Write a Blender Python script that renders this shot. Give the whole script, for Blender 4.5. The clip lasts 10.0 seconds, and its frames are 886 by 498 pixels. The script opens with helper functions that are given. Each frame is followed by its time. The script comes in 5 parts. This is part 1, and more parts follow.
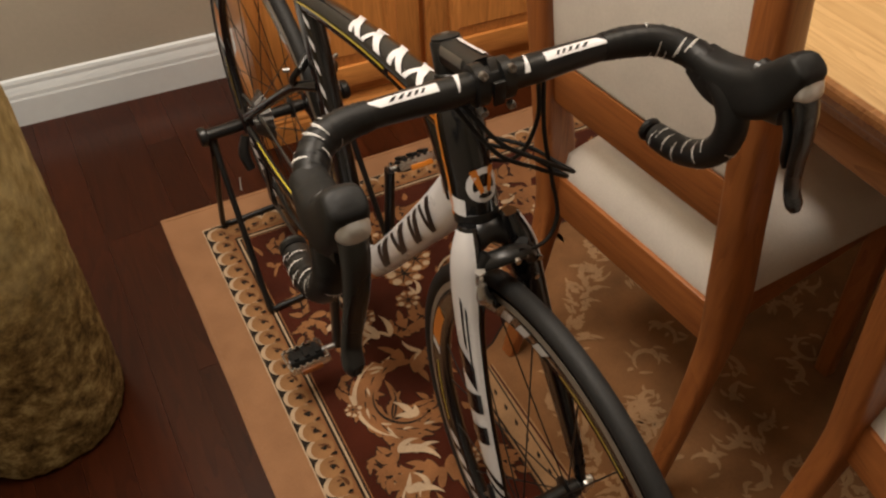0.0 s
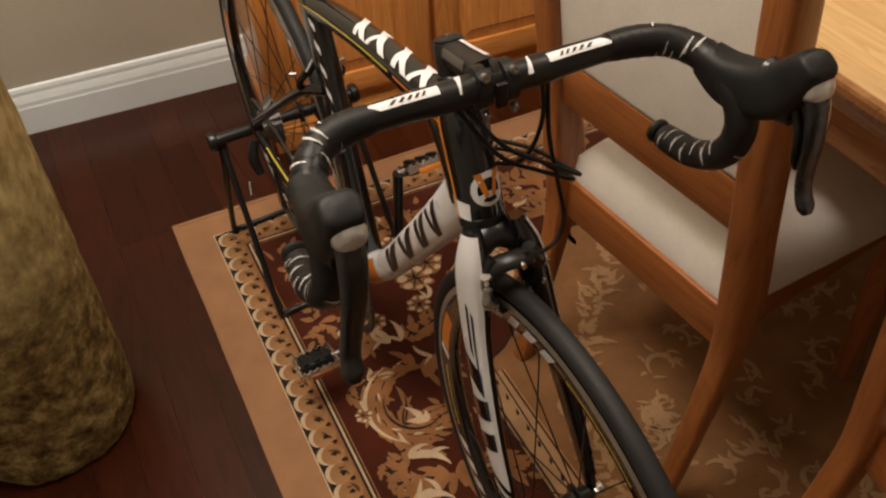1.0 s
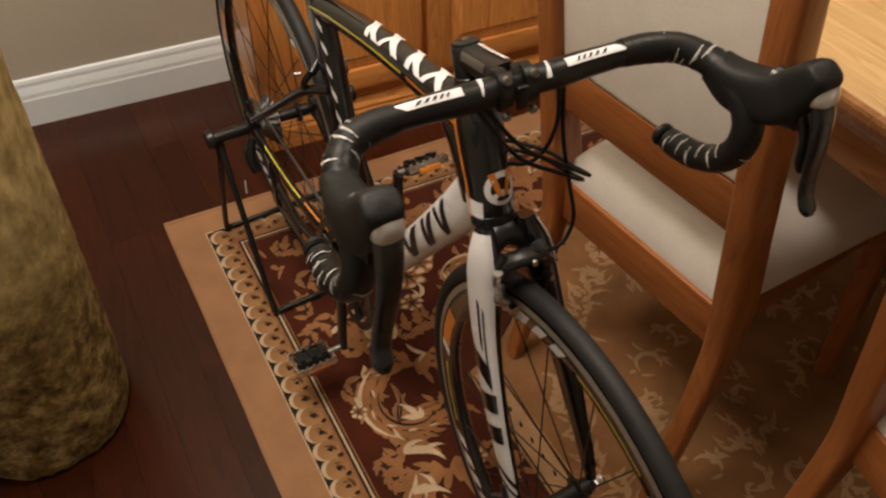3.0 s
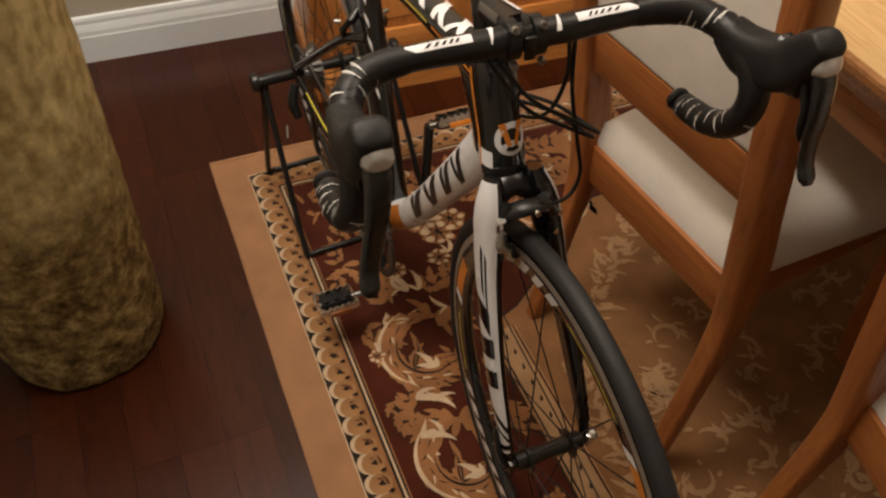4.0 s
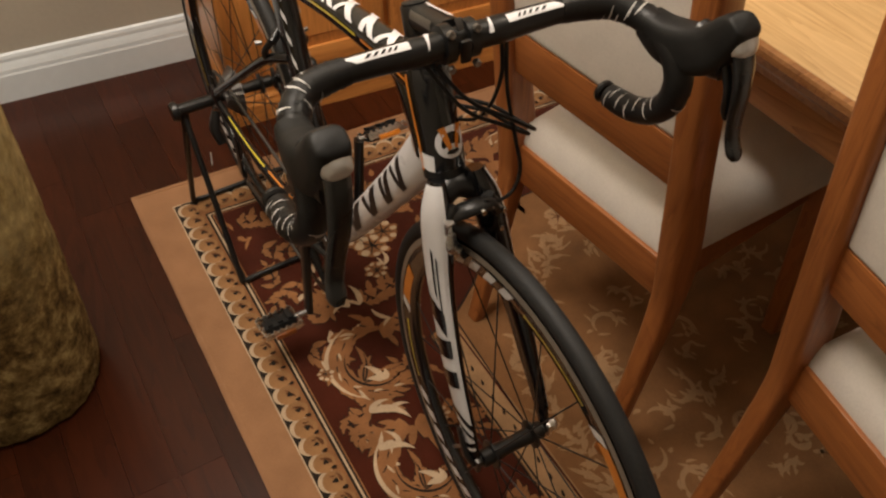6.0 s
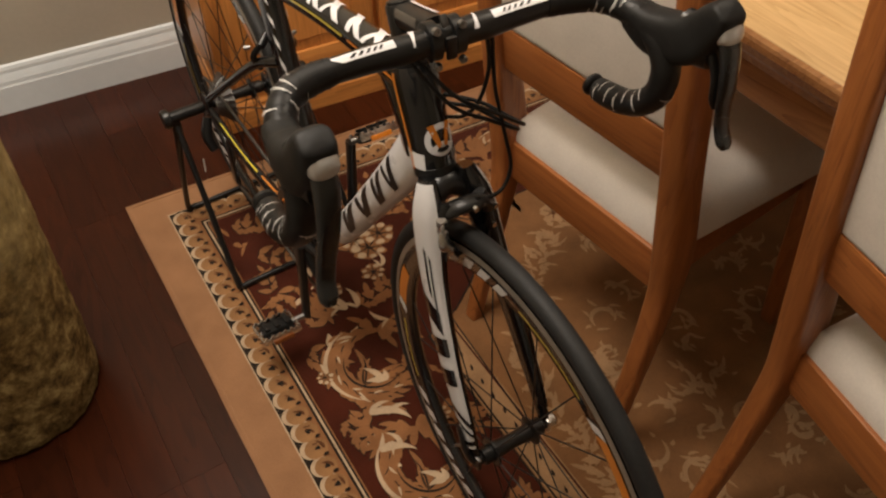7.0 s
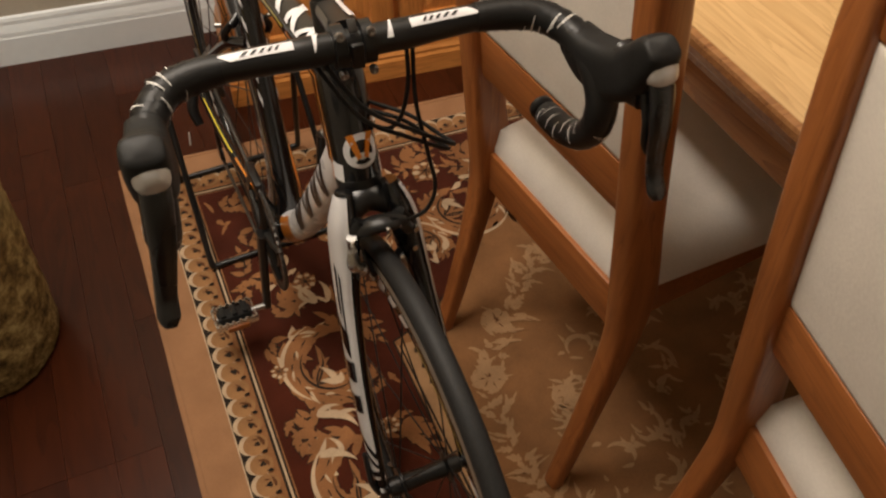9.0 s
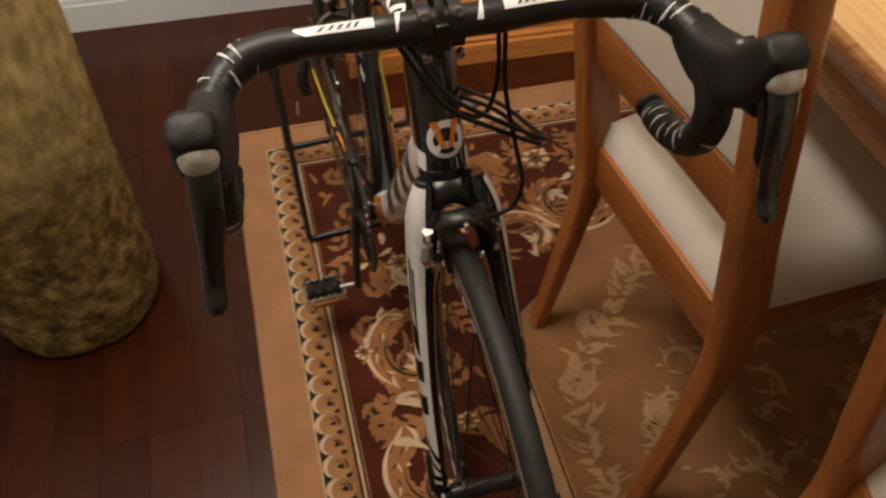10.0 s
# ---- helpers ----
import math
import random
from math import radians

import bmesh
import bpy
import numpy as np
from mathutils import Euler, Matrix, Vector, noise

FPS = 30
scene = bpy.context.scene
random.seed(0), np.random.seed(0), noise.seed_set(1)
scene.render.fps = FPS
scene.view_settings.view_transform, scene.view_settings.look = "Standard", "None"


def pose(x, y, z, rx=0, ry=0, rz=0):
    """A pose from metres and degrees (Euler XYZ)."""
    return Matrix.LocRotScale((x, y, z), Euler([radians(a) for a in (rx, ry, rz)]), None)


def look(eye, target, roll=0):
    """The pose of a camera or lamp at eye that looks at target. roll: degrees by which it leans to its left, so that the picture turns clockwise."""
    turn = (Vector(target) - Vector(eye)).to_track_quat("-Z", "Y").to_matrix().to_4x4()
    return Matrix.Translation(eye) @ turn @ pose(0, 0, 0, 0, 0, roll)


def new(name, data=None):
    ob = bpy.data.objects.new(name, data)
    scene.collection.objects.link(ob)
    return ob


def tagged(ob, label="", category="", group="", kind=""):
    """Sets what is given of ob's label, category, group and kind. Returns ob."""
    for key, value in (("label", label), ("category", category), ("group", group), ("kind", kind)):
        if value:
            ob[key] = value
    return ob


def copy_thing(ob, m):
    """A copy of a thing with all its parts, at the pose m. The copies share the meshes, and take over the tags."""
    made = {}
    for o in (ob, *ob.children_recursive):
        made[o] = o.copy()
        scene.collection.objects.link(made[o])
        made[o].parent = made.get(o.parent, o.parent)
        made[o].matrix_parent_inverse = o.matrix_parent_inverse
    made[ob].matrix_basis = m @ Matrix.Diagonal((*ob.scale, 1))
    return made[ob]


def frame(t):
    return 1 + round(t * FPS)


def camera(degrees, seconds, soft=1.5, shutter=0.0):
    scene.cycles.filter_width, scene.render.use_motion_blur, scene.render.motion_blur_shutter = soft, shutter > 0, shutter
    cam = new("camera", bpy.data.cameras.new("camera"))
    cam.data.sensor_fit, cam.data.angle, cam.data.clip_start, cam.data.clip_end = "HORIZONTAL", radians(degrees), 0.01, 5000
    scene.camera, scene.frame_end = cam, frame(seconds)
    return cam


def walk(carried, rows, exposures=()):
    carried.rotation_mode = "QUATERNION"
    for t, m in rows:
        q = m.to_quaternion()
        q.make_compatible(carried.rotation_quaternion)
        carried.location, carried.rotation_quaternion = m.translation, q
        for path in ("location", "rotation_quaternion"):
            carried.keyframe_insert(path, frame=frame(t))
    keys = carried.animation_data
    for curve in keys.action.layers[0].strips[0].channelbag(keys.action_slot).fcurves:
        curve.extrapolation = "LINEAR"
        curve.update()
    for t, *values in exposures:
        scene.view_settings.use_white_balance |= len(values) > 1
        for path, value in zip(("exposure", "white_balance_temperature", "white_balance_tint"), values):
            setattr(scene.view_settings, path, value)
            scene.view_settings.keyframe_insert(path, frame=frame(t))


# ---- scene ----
cam = camera(56.3, 10.0, soft=2.3, shutter=0.4)
PATH = [
    (0, (-0.033, -1.535, 1.351), (0.581, -0.306, -0.102), -1.8),
    (0.5, (-0.027, -1.534, 1.346), (0.559, -0.292, -0.107), -2.5),
    (1, (-0.016, -1.532, 1.343), (0.563, -0.279, -0.105), -3.4),
    (1.5, (-0.015, -1.533, 1.345), (0.555, -0.281, -0.107), -3.5),
    (2, (-0.019, -1.535, 1.341), (0.518, -0.281, -0.121), -3.9),
    (2.5, (-0.032, -1.541, 1.344), (0.51, -0.273, -0.104), -3.1),
    (3, (-0.068, -1.53, 1.359), (0.576, -0.307, -0.086), -0.7),
    (3.2, (-0.091, -1.523, 1.365), (0.541, -0.361, -0.135), 0.2),
    (4.3, (0.013, -1.632, 1.362), (0.366, -0.353, -0.135), -4.2),
    (4.5, (0.04, -1.643, 1.35), (0.304, -0.348, -0.151), -7.2),
    (5, (-0.014, -1.643, 1.371), (0.494, -0.336, -0.056), -3.4),
    (5.5, (-0.071, -1.61, 1.362), (0.622, -0.49, -0.143), 2.4),
    (5.7, (-0.076, -1.599, 1.368), (0.611, -0.448, -0.116), 1.0),
    (6.8, (-0.087, -1.603, 1.361), (0.608, -0.422, -0.095), -0.6),
    (7, (-0.074, -1.605, 1.362), (0.617, -0.429, -0.101), -1.4),
    (7.5, (-0.04, -1.604, 1.352), (0.623, -0.431, -0.126), -1.3),
    (8, (0.029, -1.632, 1.345), (0.604, -0.414, -0.133), -1.4),
    (8.5, (0.106, -1.663, 1.338), (0.551, -0.388, -0.137), -1.0),
    (9, (0.113, -1.606, 1.338), (0.66, -0.391, -0.154), 0.8),
    (9.5, (0.096, -1.542, 1.331), (0.623, -0.343, -0.181), 3.3),
    (10, (0.172, -1.564, 1.304), (0.434, -0.294, -0.219), -3.5),
]
walk(cam, [(t, look(eye, target, roll)) for t, eye, target, roll in PATH])

PENDANT, CEILING, REAR_FILL = 20.0, 42.0, 1.0
CHAIR1, CHAIR2 = (0.540, -0.902, 6.0), (0.566, -1.462, -9.0)
VASE = (-0.328, -0.388)
FACE, CRANK = 90, 6.0
FEET = (-0.178, 0.113)

# ---------- world, light ----------
world = bpy.data.worlds.new("room_night")
scene.world = world
world.use_nodes = True
world.node_tree.nodes["Background"].inputs[0].default_value = (1.0, 0.82, 0.62, 1)
world.node_tree.nodes["Background"].inputs[1].default_value = 0.02


def lamp(name, kind, where, target, power, colour, **more):
    data = bpy.data.lights.new(name, kind)
    data.energy, data.color = power, colour
    for key, value in more.items():
        if key == "size":
            data.size = value
        if key == "radius":
            data.shadow_soft_size = value
    ob = new(name, data)
    ob.matrix_world = look(where, target)
    return ob


# the dining-table pendant and the room's ceiling fixture, both out of view
lamp("pendant_light", "POINT", (1.2, -0.78, 2.0), (1.2, -0.78, 0), PENDANT, (1.0, 0.86, 0.70), radius=0.16)
lamp("ceiling_light", "AREA", (-0.12, -0.50, 2.44), (-0.12, -0.50, 0), CEILING, (1.0, 0.872, 0.742), size=0.8)
# weak fill added behind the camera; no fixture is known there
lamp("ceiling_light", "AREA", (-0.15, -2.70, 2.44), (-0.15, -2.70, 0), REAR_FILL, (1.0, 0.872, 0.742), size=0.8)

# ---------- materials ----------


def material(name, rough=0.5, metal=0.0, spec=0.5):
    m = bpy.data.materials.new(name)
    m.use_nodes = True
    b = m.node_tree.nodes["Principled BSDF"]
    b.inputs["Roughness"].default_value, b.inputs["Metallic"].default_value = rough, metal
    b.inputs["Specular IOR Level"].default_value = spec
    return m, m.node_tree.nodes, m.node_tree.links, b


def ramp(nodes, stops):
    r = nodes.new("ShaderNodeValToRGB")
    while len(r.color_ramp.elements) < len(stops):
        r.color_ramp.elements.new(0.5)
    for e, (p, c) in zip(r.color_ramp.elements, stops):
        e.position, e.color = p, (*c, 1)
    return r


def plain(name, colour, rough=0.5, metal=0.0, spec=0.5, grain=60.0, vary=0.12, bump=0.05, coat=0.0):
    """Two scales of value change, fine relief, uneven gloss."""
    m, n, l, b = material(name, rough, metal, spec)
    tc = n.new("ShaderNodeTexCoord")
    fine, broad = n.new("ShaderNodeTexNoise"), n.new("ShaderNodeTexNoise")
    fine.inputs["Scale"].default_value, fine.inputs["Detail"].default_value = grain, 5
    broad.inputs["Scale"].default_value, broad.inputs["Detail"].default_value = grain / 12, 3
    add = n.new("ShaderNodeMath")
    add.operation = "ADD"
    l.new(tc.outputs["Object"], fine.inputs["Vector"])
    l.new(tc.outputs["Object"], broad.inputs["Vector"])
    l.new(fine.outputs["Fac"], add.inputs[0])
    l.new(broad.outputs["Fac"], add.inputs[1])
    half = n.new("ShaderNodeMath")
    half.operation, half.inputs[1].default_value = "MULTIPLY", 0.5
    l.new(add.outputs[0], half.inputs[0])
    r = ramp(n, [(0.3, [c * (1 - vary) for c in colour]), (0.7, [min(1, c * (1 + vary)) for c in colour])])
    l.new(half.outputs[0], r.inputs[0])
    l.new(r.outputs[0], b.inputs["Base Color"])
    mr = n.new("ShaderNodeMapRange")
    mr.inputs["To Min"].default_value, mr.inputs["To Max"].default_value = max(0.02, rough - 0.1), min(1, rough + 0.1)
    l.new(broad.outputs["Fac"], mr.inputs["Value"])
    l.new(mr.outputs[0], b.inputs["Roughness"])
    if bump:
        bp = n.new("ShaderNodeBump")
        bp.inputs["Strength"].default_value, bp.inputs["Distance"].default_value = bump, 0.002
        l.new(fine.outputs["Fac"], bp.inputs["Height"])
        l.new(bp.outputs[0], b.inputs["Normal"])
    b.inputs["Coat Weight"].default_value = coat
    b.inputs["Coat Roughness"].default_value = 0.15
    return m


def wood(name, dark, light, stretch=(30, 30, 2), rough=0.38, vary=0.25, coat=0.15, spec=0.5):
    """Open-grained wood: long fibres, cathedral figure, pores, piece-to-piece tone."""
    m, n, l, b = material(name, rough, 0, spec)
    tc, mp = n.new("ShaderNodeTexCoord"), n.new("ShaderNodeMapping")
    mp.inputs["Scale"].default_value = stretch
    info = n.new("ShaderNodeObjectInfo")
    shift = n.new("ShaderNodeVectorMath")
    shift.operation = "SCALE"
    shift.inputs[0].default_value = (3.1, 1.7, 5.3)
    l.new(info.outputs["Random"], shift.inputs["Scale"])
    l.new(shift.outputs[0], mp.inputs["Location"])
    l.new(tc.outputs["Object"], mp.inputs["Vector"])
    n1, n2 = n.new("ShaderNodeTexNoise"), n.new("ShaderNodeTexNoise")
    n1.inputs["Scale"].default_value, n1.inputs["Detail"].default_value, n1.inputs["Distortion"].default_value = 0.6, 4, 1.2
    n2.inputs["Scale"].default_value, n2.inputs["Detail"].default_value = 5.0, 6
    l.new(mp.outputs[0], n1.inputs["Vector"])
    l.new(mp.outputs[0], n2.inputs["Vector"])
    mul = n.new("ShaderNodeMath")
    mul.operation, mul.inputs[1].default_value = "MULTIPLY", 9.0
    l.new(n1.outputs["Fac"], mul.inputs[0])
    fr = n.new("ShaderNodeMath")
    fr.operation = "FRACT"
    l.new(mul.outputs[0], fr.inputs[0])
    mix = n.new("ShaderNodeMath")
    mix.operation, mix.inputs[1].default_value = "MULTIPLY_ADD", 0.45
    l.new(fr.outputs[0], mix.inputs[0])
    l.new(n2.outputs["Fac"], mix.inputs[2])
    r = ramp(n, [(0.3, dark), (0.55, [(a + c) / 2 for a, c in zip(dark, light)]), (1.0, light)])
    l.new(mix.outputs[0], r.inputs[0])
    hsv = n.new("ShaderNodeHueSaturation")
    mr = n.new("ShaderNodeMapRange")
    mr.inputs["To Min"].default_value, mr.inputs["To Max"].default_value = 1 - vary, 1 + vary
    l.new(info.outputs["Random"], mr.inputs["Value"])
    l.new(mr.outputs[0], hsv.inputs["Value"])
    l.new(r.outputs[0], hsv.inputs["Color"])
    l.new(hsv.outputs[0], b.inputs["Base Color"])
    bp = n.new("ShaderNodeBump")
    bp.inputs["Strength"].default_value, bp.inputs["Distance"].default_value = 0.12, 0.001
    l.new(n2.outputs["Fac"], bp.inputs["Height"])
    l.new(bp.outputs[0], b.inputs["Normal"])
    b.inputs["Coat Weight"].default_value, b.inputs["Coat Roughness"].default_value = coat, 0.25
    return m


def pile(name, colour, vary=0.3):
    """Short woven wool pile: tufted relief, worn patches."""
    m, n, l, b = material(name, 0.95, 0, 0.1)
    tc = n.new("ShaderNodeTexCoord")
    tuft, wear = n.new("ShaderNodeTexNoise"), n.new("ShaderNodeTexNoise")
    tuft.inputs["Scale"].default_value, tuft.inputs["Detail"].default_value = 420, 3
    wear.inputs["Scale"].default_value, wear.inputs["Detail"].default_value = 14, 5
    l.new(tc.outputs["Object"], tuft.inputs["Vector"])
    l.new(tc.outputs["Object"], wear.inputs["Vector"])
    add = n.new("ShaderNodeMath")
    add.operation, add.inputs[1].default_value = "MULTIPLY_ADD", 0.5
    l.new(tuft.outputs["Fac"], add.inputs[0])
    l.new(wear.outputs["Fac"], add.inputs[2])
    r = ramp(n, [(0.45, [c * (1 - vary) for c in colour]), (1.0, [min(1, c * (1 + vary)) for c in colour])])
    l.new(add.outputs[0], r.inputs[0])
    l.new(r.outputs[0], b.inputs["Base Color"])
    bp = n.new("ShaderNodeBump")
    bp.inputs["Strength"].default_value, bp.inputs["Distance"].default_value = 0.5, 0.002
    l.new(tuft.outputs["Fac"], bp.inputs["Height"])
    l.new(bp.outputs[0], b.inputs["Normal"])
    b.inputs["Sheen Weight"].default_value = 0.15
    return m


def bark(name):
    """Weathered, partly peeled trunk: pale smooth wood above, rough mottled crust below."""
    m, n, l, b = material(name, 0.85, 0, 0.2)
    tc = n.new("ShaderNodeTexCoord")
    sep = n.new("ShaderNodeSeparateXYZ")
    l.new(tc.outputs["Object"], sep.inputs[0])
    crust, broad, streak = (n.new("ShaderNodeTexNoise") for _ in range(3))
    crust.inputs["Scale"].default_value, crust.inputs["Detail"].default_value, crust.inputs["Roughness"].default_value = 30, 9, 0.74
    broad.inputs["Scale"].default_value, broad.inputs["Detail"].default_value = 7, 4
    mp = n.new("ShaderNodeMapping")
    mp.inputs["Scale"].default_value = (9, 9, 5)
    streak.inputs["Detail"].default_value = 6
    l.new(tc.outputs["Object"], mp.inputs[0])
    l.new(mp.outputs[0], streak.inputs["Vector"])
    l.new(tc.outputs["Object"], crust.inputs["Vector"])
    l.new(tc.outputs["Object"], broad.inputs["Vector"])
    edge = n.new("ShaderNodeMath")
    edge.operation, edge.inputs[1].default_value = "MULTIPLY_ADD", 0.5
    l.new(broad.outputs["Fac"], edge.inputs[0])
    l.new(sep.outputs["Z"], edge.inputs[2])
    mask = n.new("ShaderNodeMapRange")
    mask.inputs["From Min"].default_value, mask.inputs["From Max"].default_value = 0.56, 0.90
    mask.inputs["To Max"].default_value = 0.72
    l.new(edge.outputs[0], mask.inputs["Value"])
    low = ramp(n, [(0.36, (0.060, 0.037, 0.012)), (0.45, (0.165, 0.108, 0.038)), (0.53, (0.285, 0.200, 0.074)), (0.63, (0.52, 0.405, 0.180))])
    high = ramp(n, [(0.36, (0.38, 0.285, 0.112)), (0.62, (0.74, 0.595, 0.290))])
    l.new(crust.outputs["Fac"], low.inputs[0])
    l.new(streak.outputs["Fac"], high.inputs[0])
    mix = n.new("ShaderNodeMix")
    mix.data_type = "RGBA"
    l.new(mask.outputs[0], mix.inputs["Factor"])
    l.new(low.outputs[0], mix.inputs["A"])
    l.new(high.outputs[0], mix.inputs["B"])
    l.new(mix.outputs["Result"], b.inputs["Base Color"])
    bp = n.new("ShaderNodeBump")
    bp.inputs["Strength"].default_value, bp.inputs["Distance"].default_value = 0.28, 0.008
    l.new(crust.outputs["Fac"], bp.inputs["Height"])
    l.new(bp.outputs[0], b.inputs["Normal"])
    return m


M_WALL = plain("wall_paint", (0.46, 0.42, 0.34), 0.75, grain=90, vary=0.05, bump=0.15)
M_TRIM = plain("white_trim_paint", (0.76, 0.82, 0.85), 0.4, grain=40, vary=0.04, bump=0.03)
M_CEIL = plain("ceiling_paint", (0.75, 0.72, 0.66), 0.9, grain=80, vary=0.04)
M_FLOOR = wood("cherry_floor", (0.024, 0.0049, 0.0013), (0.049, 0.0106, 0.0029), (16, 2, 16), 0.30, 0.24, 0.20, 0.18)
M_GAP = plain("floor_joint", (0.016, 0.005, 0.0025), 0.8, spec=0.1)
M_OAK_Z = wood("honey_oak_upright", (0.45, 0.160, 0.035), (0.73, 0.315, 0.085), (28, 28, 2.2), 0.35, 0.06)
M_OAK_X = wood("honey_oak_level", (0.45, 0.160, 0.035), (0.73, 0.315, 0.085), (2.2, 28, 28), 0.35, 0.06)
M_CHAIR = wood("chair_oak_upright", (0.205, 0.062, 0.0155), (0.36, 0.126, 0.034), (26, 26, 2), 0.35, 0.06)
M_CHAIR_Y = wood("chair_oak_rail", (0.205, 0.062, 0.0155), (0.36, 0.126, 0.034), (26, 2, 26), 0.35, 0.06)
M_TABLE = wood("table_oak_top", (0.42, 0.245, 0.095), (0.60, 0.39, 0.18), (26, 1.6, 26), 0.32, 0.05)
M_TABLE_E = wood("table_oak_edge", (0.20, 0.075, 0.025), (0.40, 0.19, 0.07), (26, 1.6, 26), 0.35, 0.05)
M_CLOTH = plain("ivory_upholstery", (0.69, 0.645, 0.585), 0.9, grain=260, vary=0.07, bump=0.25, spec=0.2)
M_BARK = bark("trunk_bark")
M_BARK_IN = plain("hollow_wood", (0.12, 0.07, 0.03), 0.9, grain=50, vary=0.4, bump=0.5)
P_TAN = pile("pile_tan", (0.305, 0.158, 0.078), 0.14)
P_RED = pile("pile_oxblood", (0.055, 0.0115, 0.0046))
P_GOLD = pile("pile_gold", (0.240, 0.108, 0.043), 0.35)
P_SHELL = pile("pile_shell_tan", (0.275, 0.142, 0.060), 0.3)
P_CREAM = pile("pile_cream", (0.47, 0.345, 0.225))
P_BROWN = pile("pile_brown", (0.105, 0.042, 0.016), 0.4)
P_DARK = pile("pile_black", (0.020, 0.014, 0.010))
P_ROSE = pile("pile_rose_tan", (0.212, 0.103, 0.042), 0.25)
P_PALE = pile("pile_pale_flower", (0.335, 0.200, 0.102), 0.3)
M_CARBON = plain("gloss_black_paint", (0.007, 0.007, 0.0075), 0.16, grain=200, vary=0.2, bump=0.0, coat=0.5)
M_MATT = plain("matt_black_metal", (0.0075, 0.0075, 0.0075), 0.33, grain=200, vary=0.2, bump=0.02)
M_LEVER = plain("dark_lever_alloy", (0.013, 0.0135, 0.0135), 0.27, grain=120, vary=0.25, bump=0.02, coat=0.3)
M_RUBBER = plain("black_rubber", (0.0095, 0.0095, 0.0092), 0.52, grain=160, vary=0.3, bump=0.10, spec=0.30)
M_TYRE = plain("tyre_rubber", (0.014, 0.014, 0.014), 0.6, grain=300, vary=0.3, bump=0.12, spec=0.32)
M_TAPE = plain("bar_tape", (0.008, 0.008, 0.008), 0.42, grain=240, vary=0.3, bump=0.12, spec=0.38)
M_WHITE = plain("white_paint", (0.72, 0.715, 0.73), 0.28, grain=60, vary=0.03, bump=0.0, coat=0.3)
M_PRINT = plain("white_print", (0.70, 0.69, 0.66), 0.5, grain=300, vary=0.08, bump=0.0)
M_ORANGE = plain("orange_paint", (0.62, 0.20, 0.02), 0.3, grain=60, vary=0.05, bump=0.0, coat=0.3)
# reflector orange for the -x pedal, its dimness put into the colour
M_ORANGE_DIM = plain("dull_amber_plastic", (0.22, 0.065, 0.012), 0.35, grain=60, vary=0.1, bump=0.0)
M_YELLOW = plain("yellow_paint", (0.62, 0.48, 0.04), 0.3, grain=60, vary=0.05, bump=0.0, coat=0.3)
M_STEEL = plain("bright_steel", (0.62, 0.61, 0.59), 0.25, 1.0, grain=150, vary=0.08)
M_CAP = plain("satin_silver_cap", (0.60, 0.60, 0.59), 0.32, 0.45, grain=150, vary=0.06)
M_GREY = plain("grey_alloy", (0.32, 0.31, 0.30), 0.38, 1.0, grain=150, vary=0.1)
M_CHAIN = plain("oiled_steel", (0.10, 0.095, 0.09), 0.42, 0.9, grain=150, vary=0.2)
M_TRACK = plain("worn_brake_track", (0.33, 0.29, 0.24), 0.4, 0.6, grain=150, vary=0.15)
M_SPOKE = plain("black_spoke", (0.03, 0.03, 0.03), 0.35, 0.6, bump=0.0)

# ---------- mesh helpers ----------


def mesh_of(name, bm, mat, smooth=True):
    me = bpy.data.meshes.new(name)
    bmesh.ops.recalc_face_normals(bm, faces=bm.faces)
    for fc in bm.faces:
        fc.smooth = smooth
    bm.to_mesh(me)
    bm.free()
    me.materials.append(mat)
    if smooth:
        me.set_sharp_from_angle(angle=radians(38))
    return me


def part(name, bm, mat, parent=None, label="", smooth=True, m=None):
    ob = new(name, mesh_of(name, bm, mat, smooth))
    if parent is not None:
        ob.parent = parent
    if m is not None:
        ob.matrix_basis = m
    if label:
        ob["label"] = label
    return ob


def thing(name, m, label, category, group="", kind=""):
    ob = new(name)
    ob.empty_display_size = 0.05
    ob.matrix_basis = m
    return tagged(ob, label, category, group, kind)


def box(c, s, bevel=0.0, m=None, bm=None, seg=2):
    """A block of centre c and size s with eased edges."""
    one = bmesh.new()
    bmesh.ops.create_cube(one, size=1, matrix=Matrix.Translation(c) @ Matrix.Diagonal((*s, 1)))
    if bevel:
        bmesh.ops.bevel(one, geom=one.edges[:], offset=bevel, segments=seg, affect="EDGES", profile=0.6)
    if m is not None:
        bmesh.ops.transform(one, matrix=m, verts=one.verts)
    if bm is None:
        return one
    tmp = bpy.data.meshes.new("tmp")
    one.to_mesh(tmp)
    one.free()
    bm.from_mesh(tmp)
    bpy.data.meshes.remove(tmp)
    return bm


def smooth_path(pts, per=8):
    """Catmull-Rom through rows of any width."""
    p = [np.array(q, float) for q in pts]
    p = [2 * p[0] - p[1]] + p + [2 * p[-1] - p[-2]]
    out = []
    for i in range(1, len(p) - 2):
        for k in range(per):
            t = k / per
            a, b, c, d = p[i - 1], p[i], p[i + 1], p[i + 2]
            out.append(0.5 * (2 * b + (c - a) * t + (2 * a - 5 * b + 4 * c - d) * t * t + (3 * b - a - 3 * c + d) * t**3))
    return out + [p[-2]]


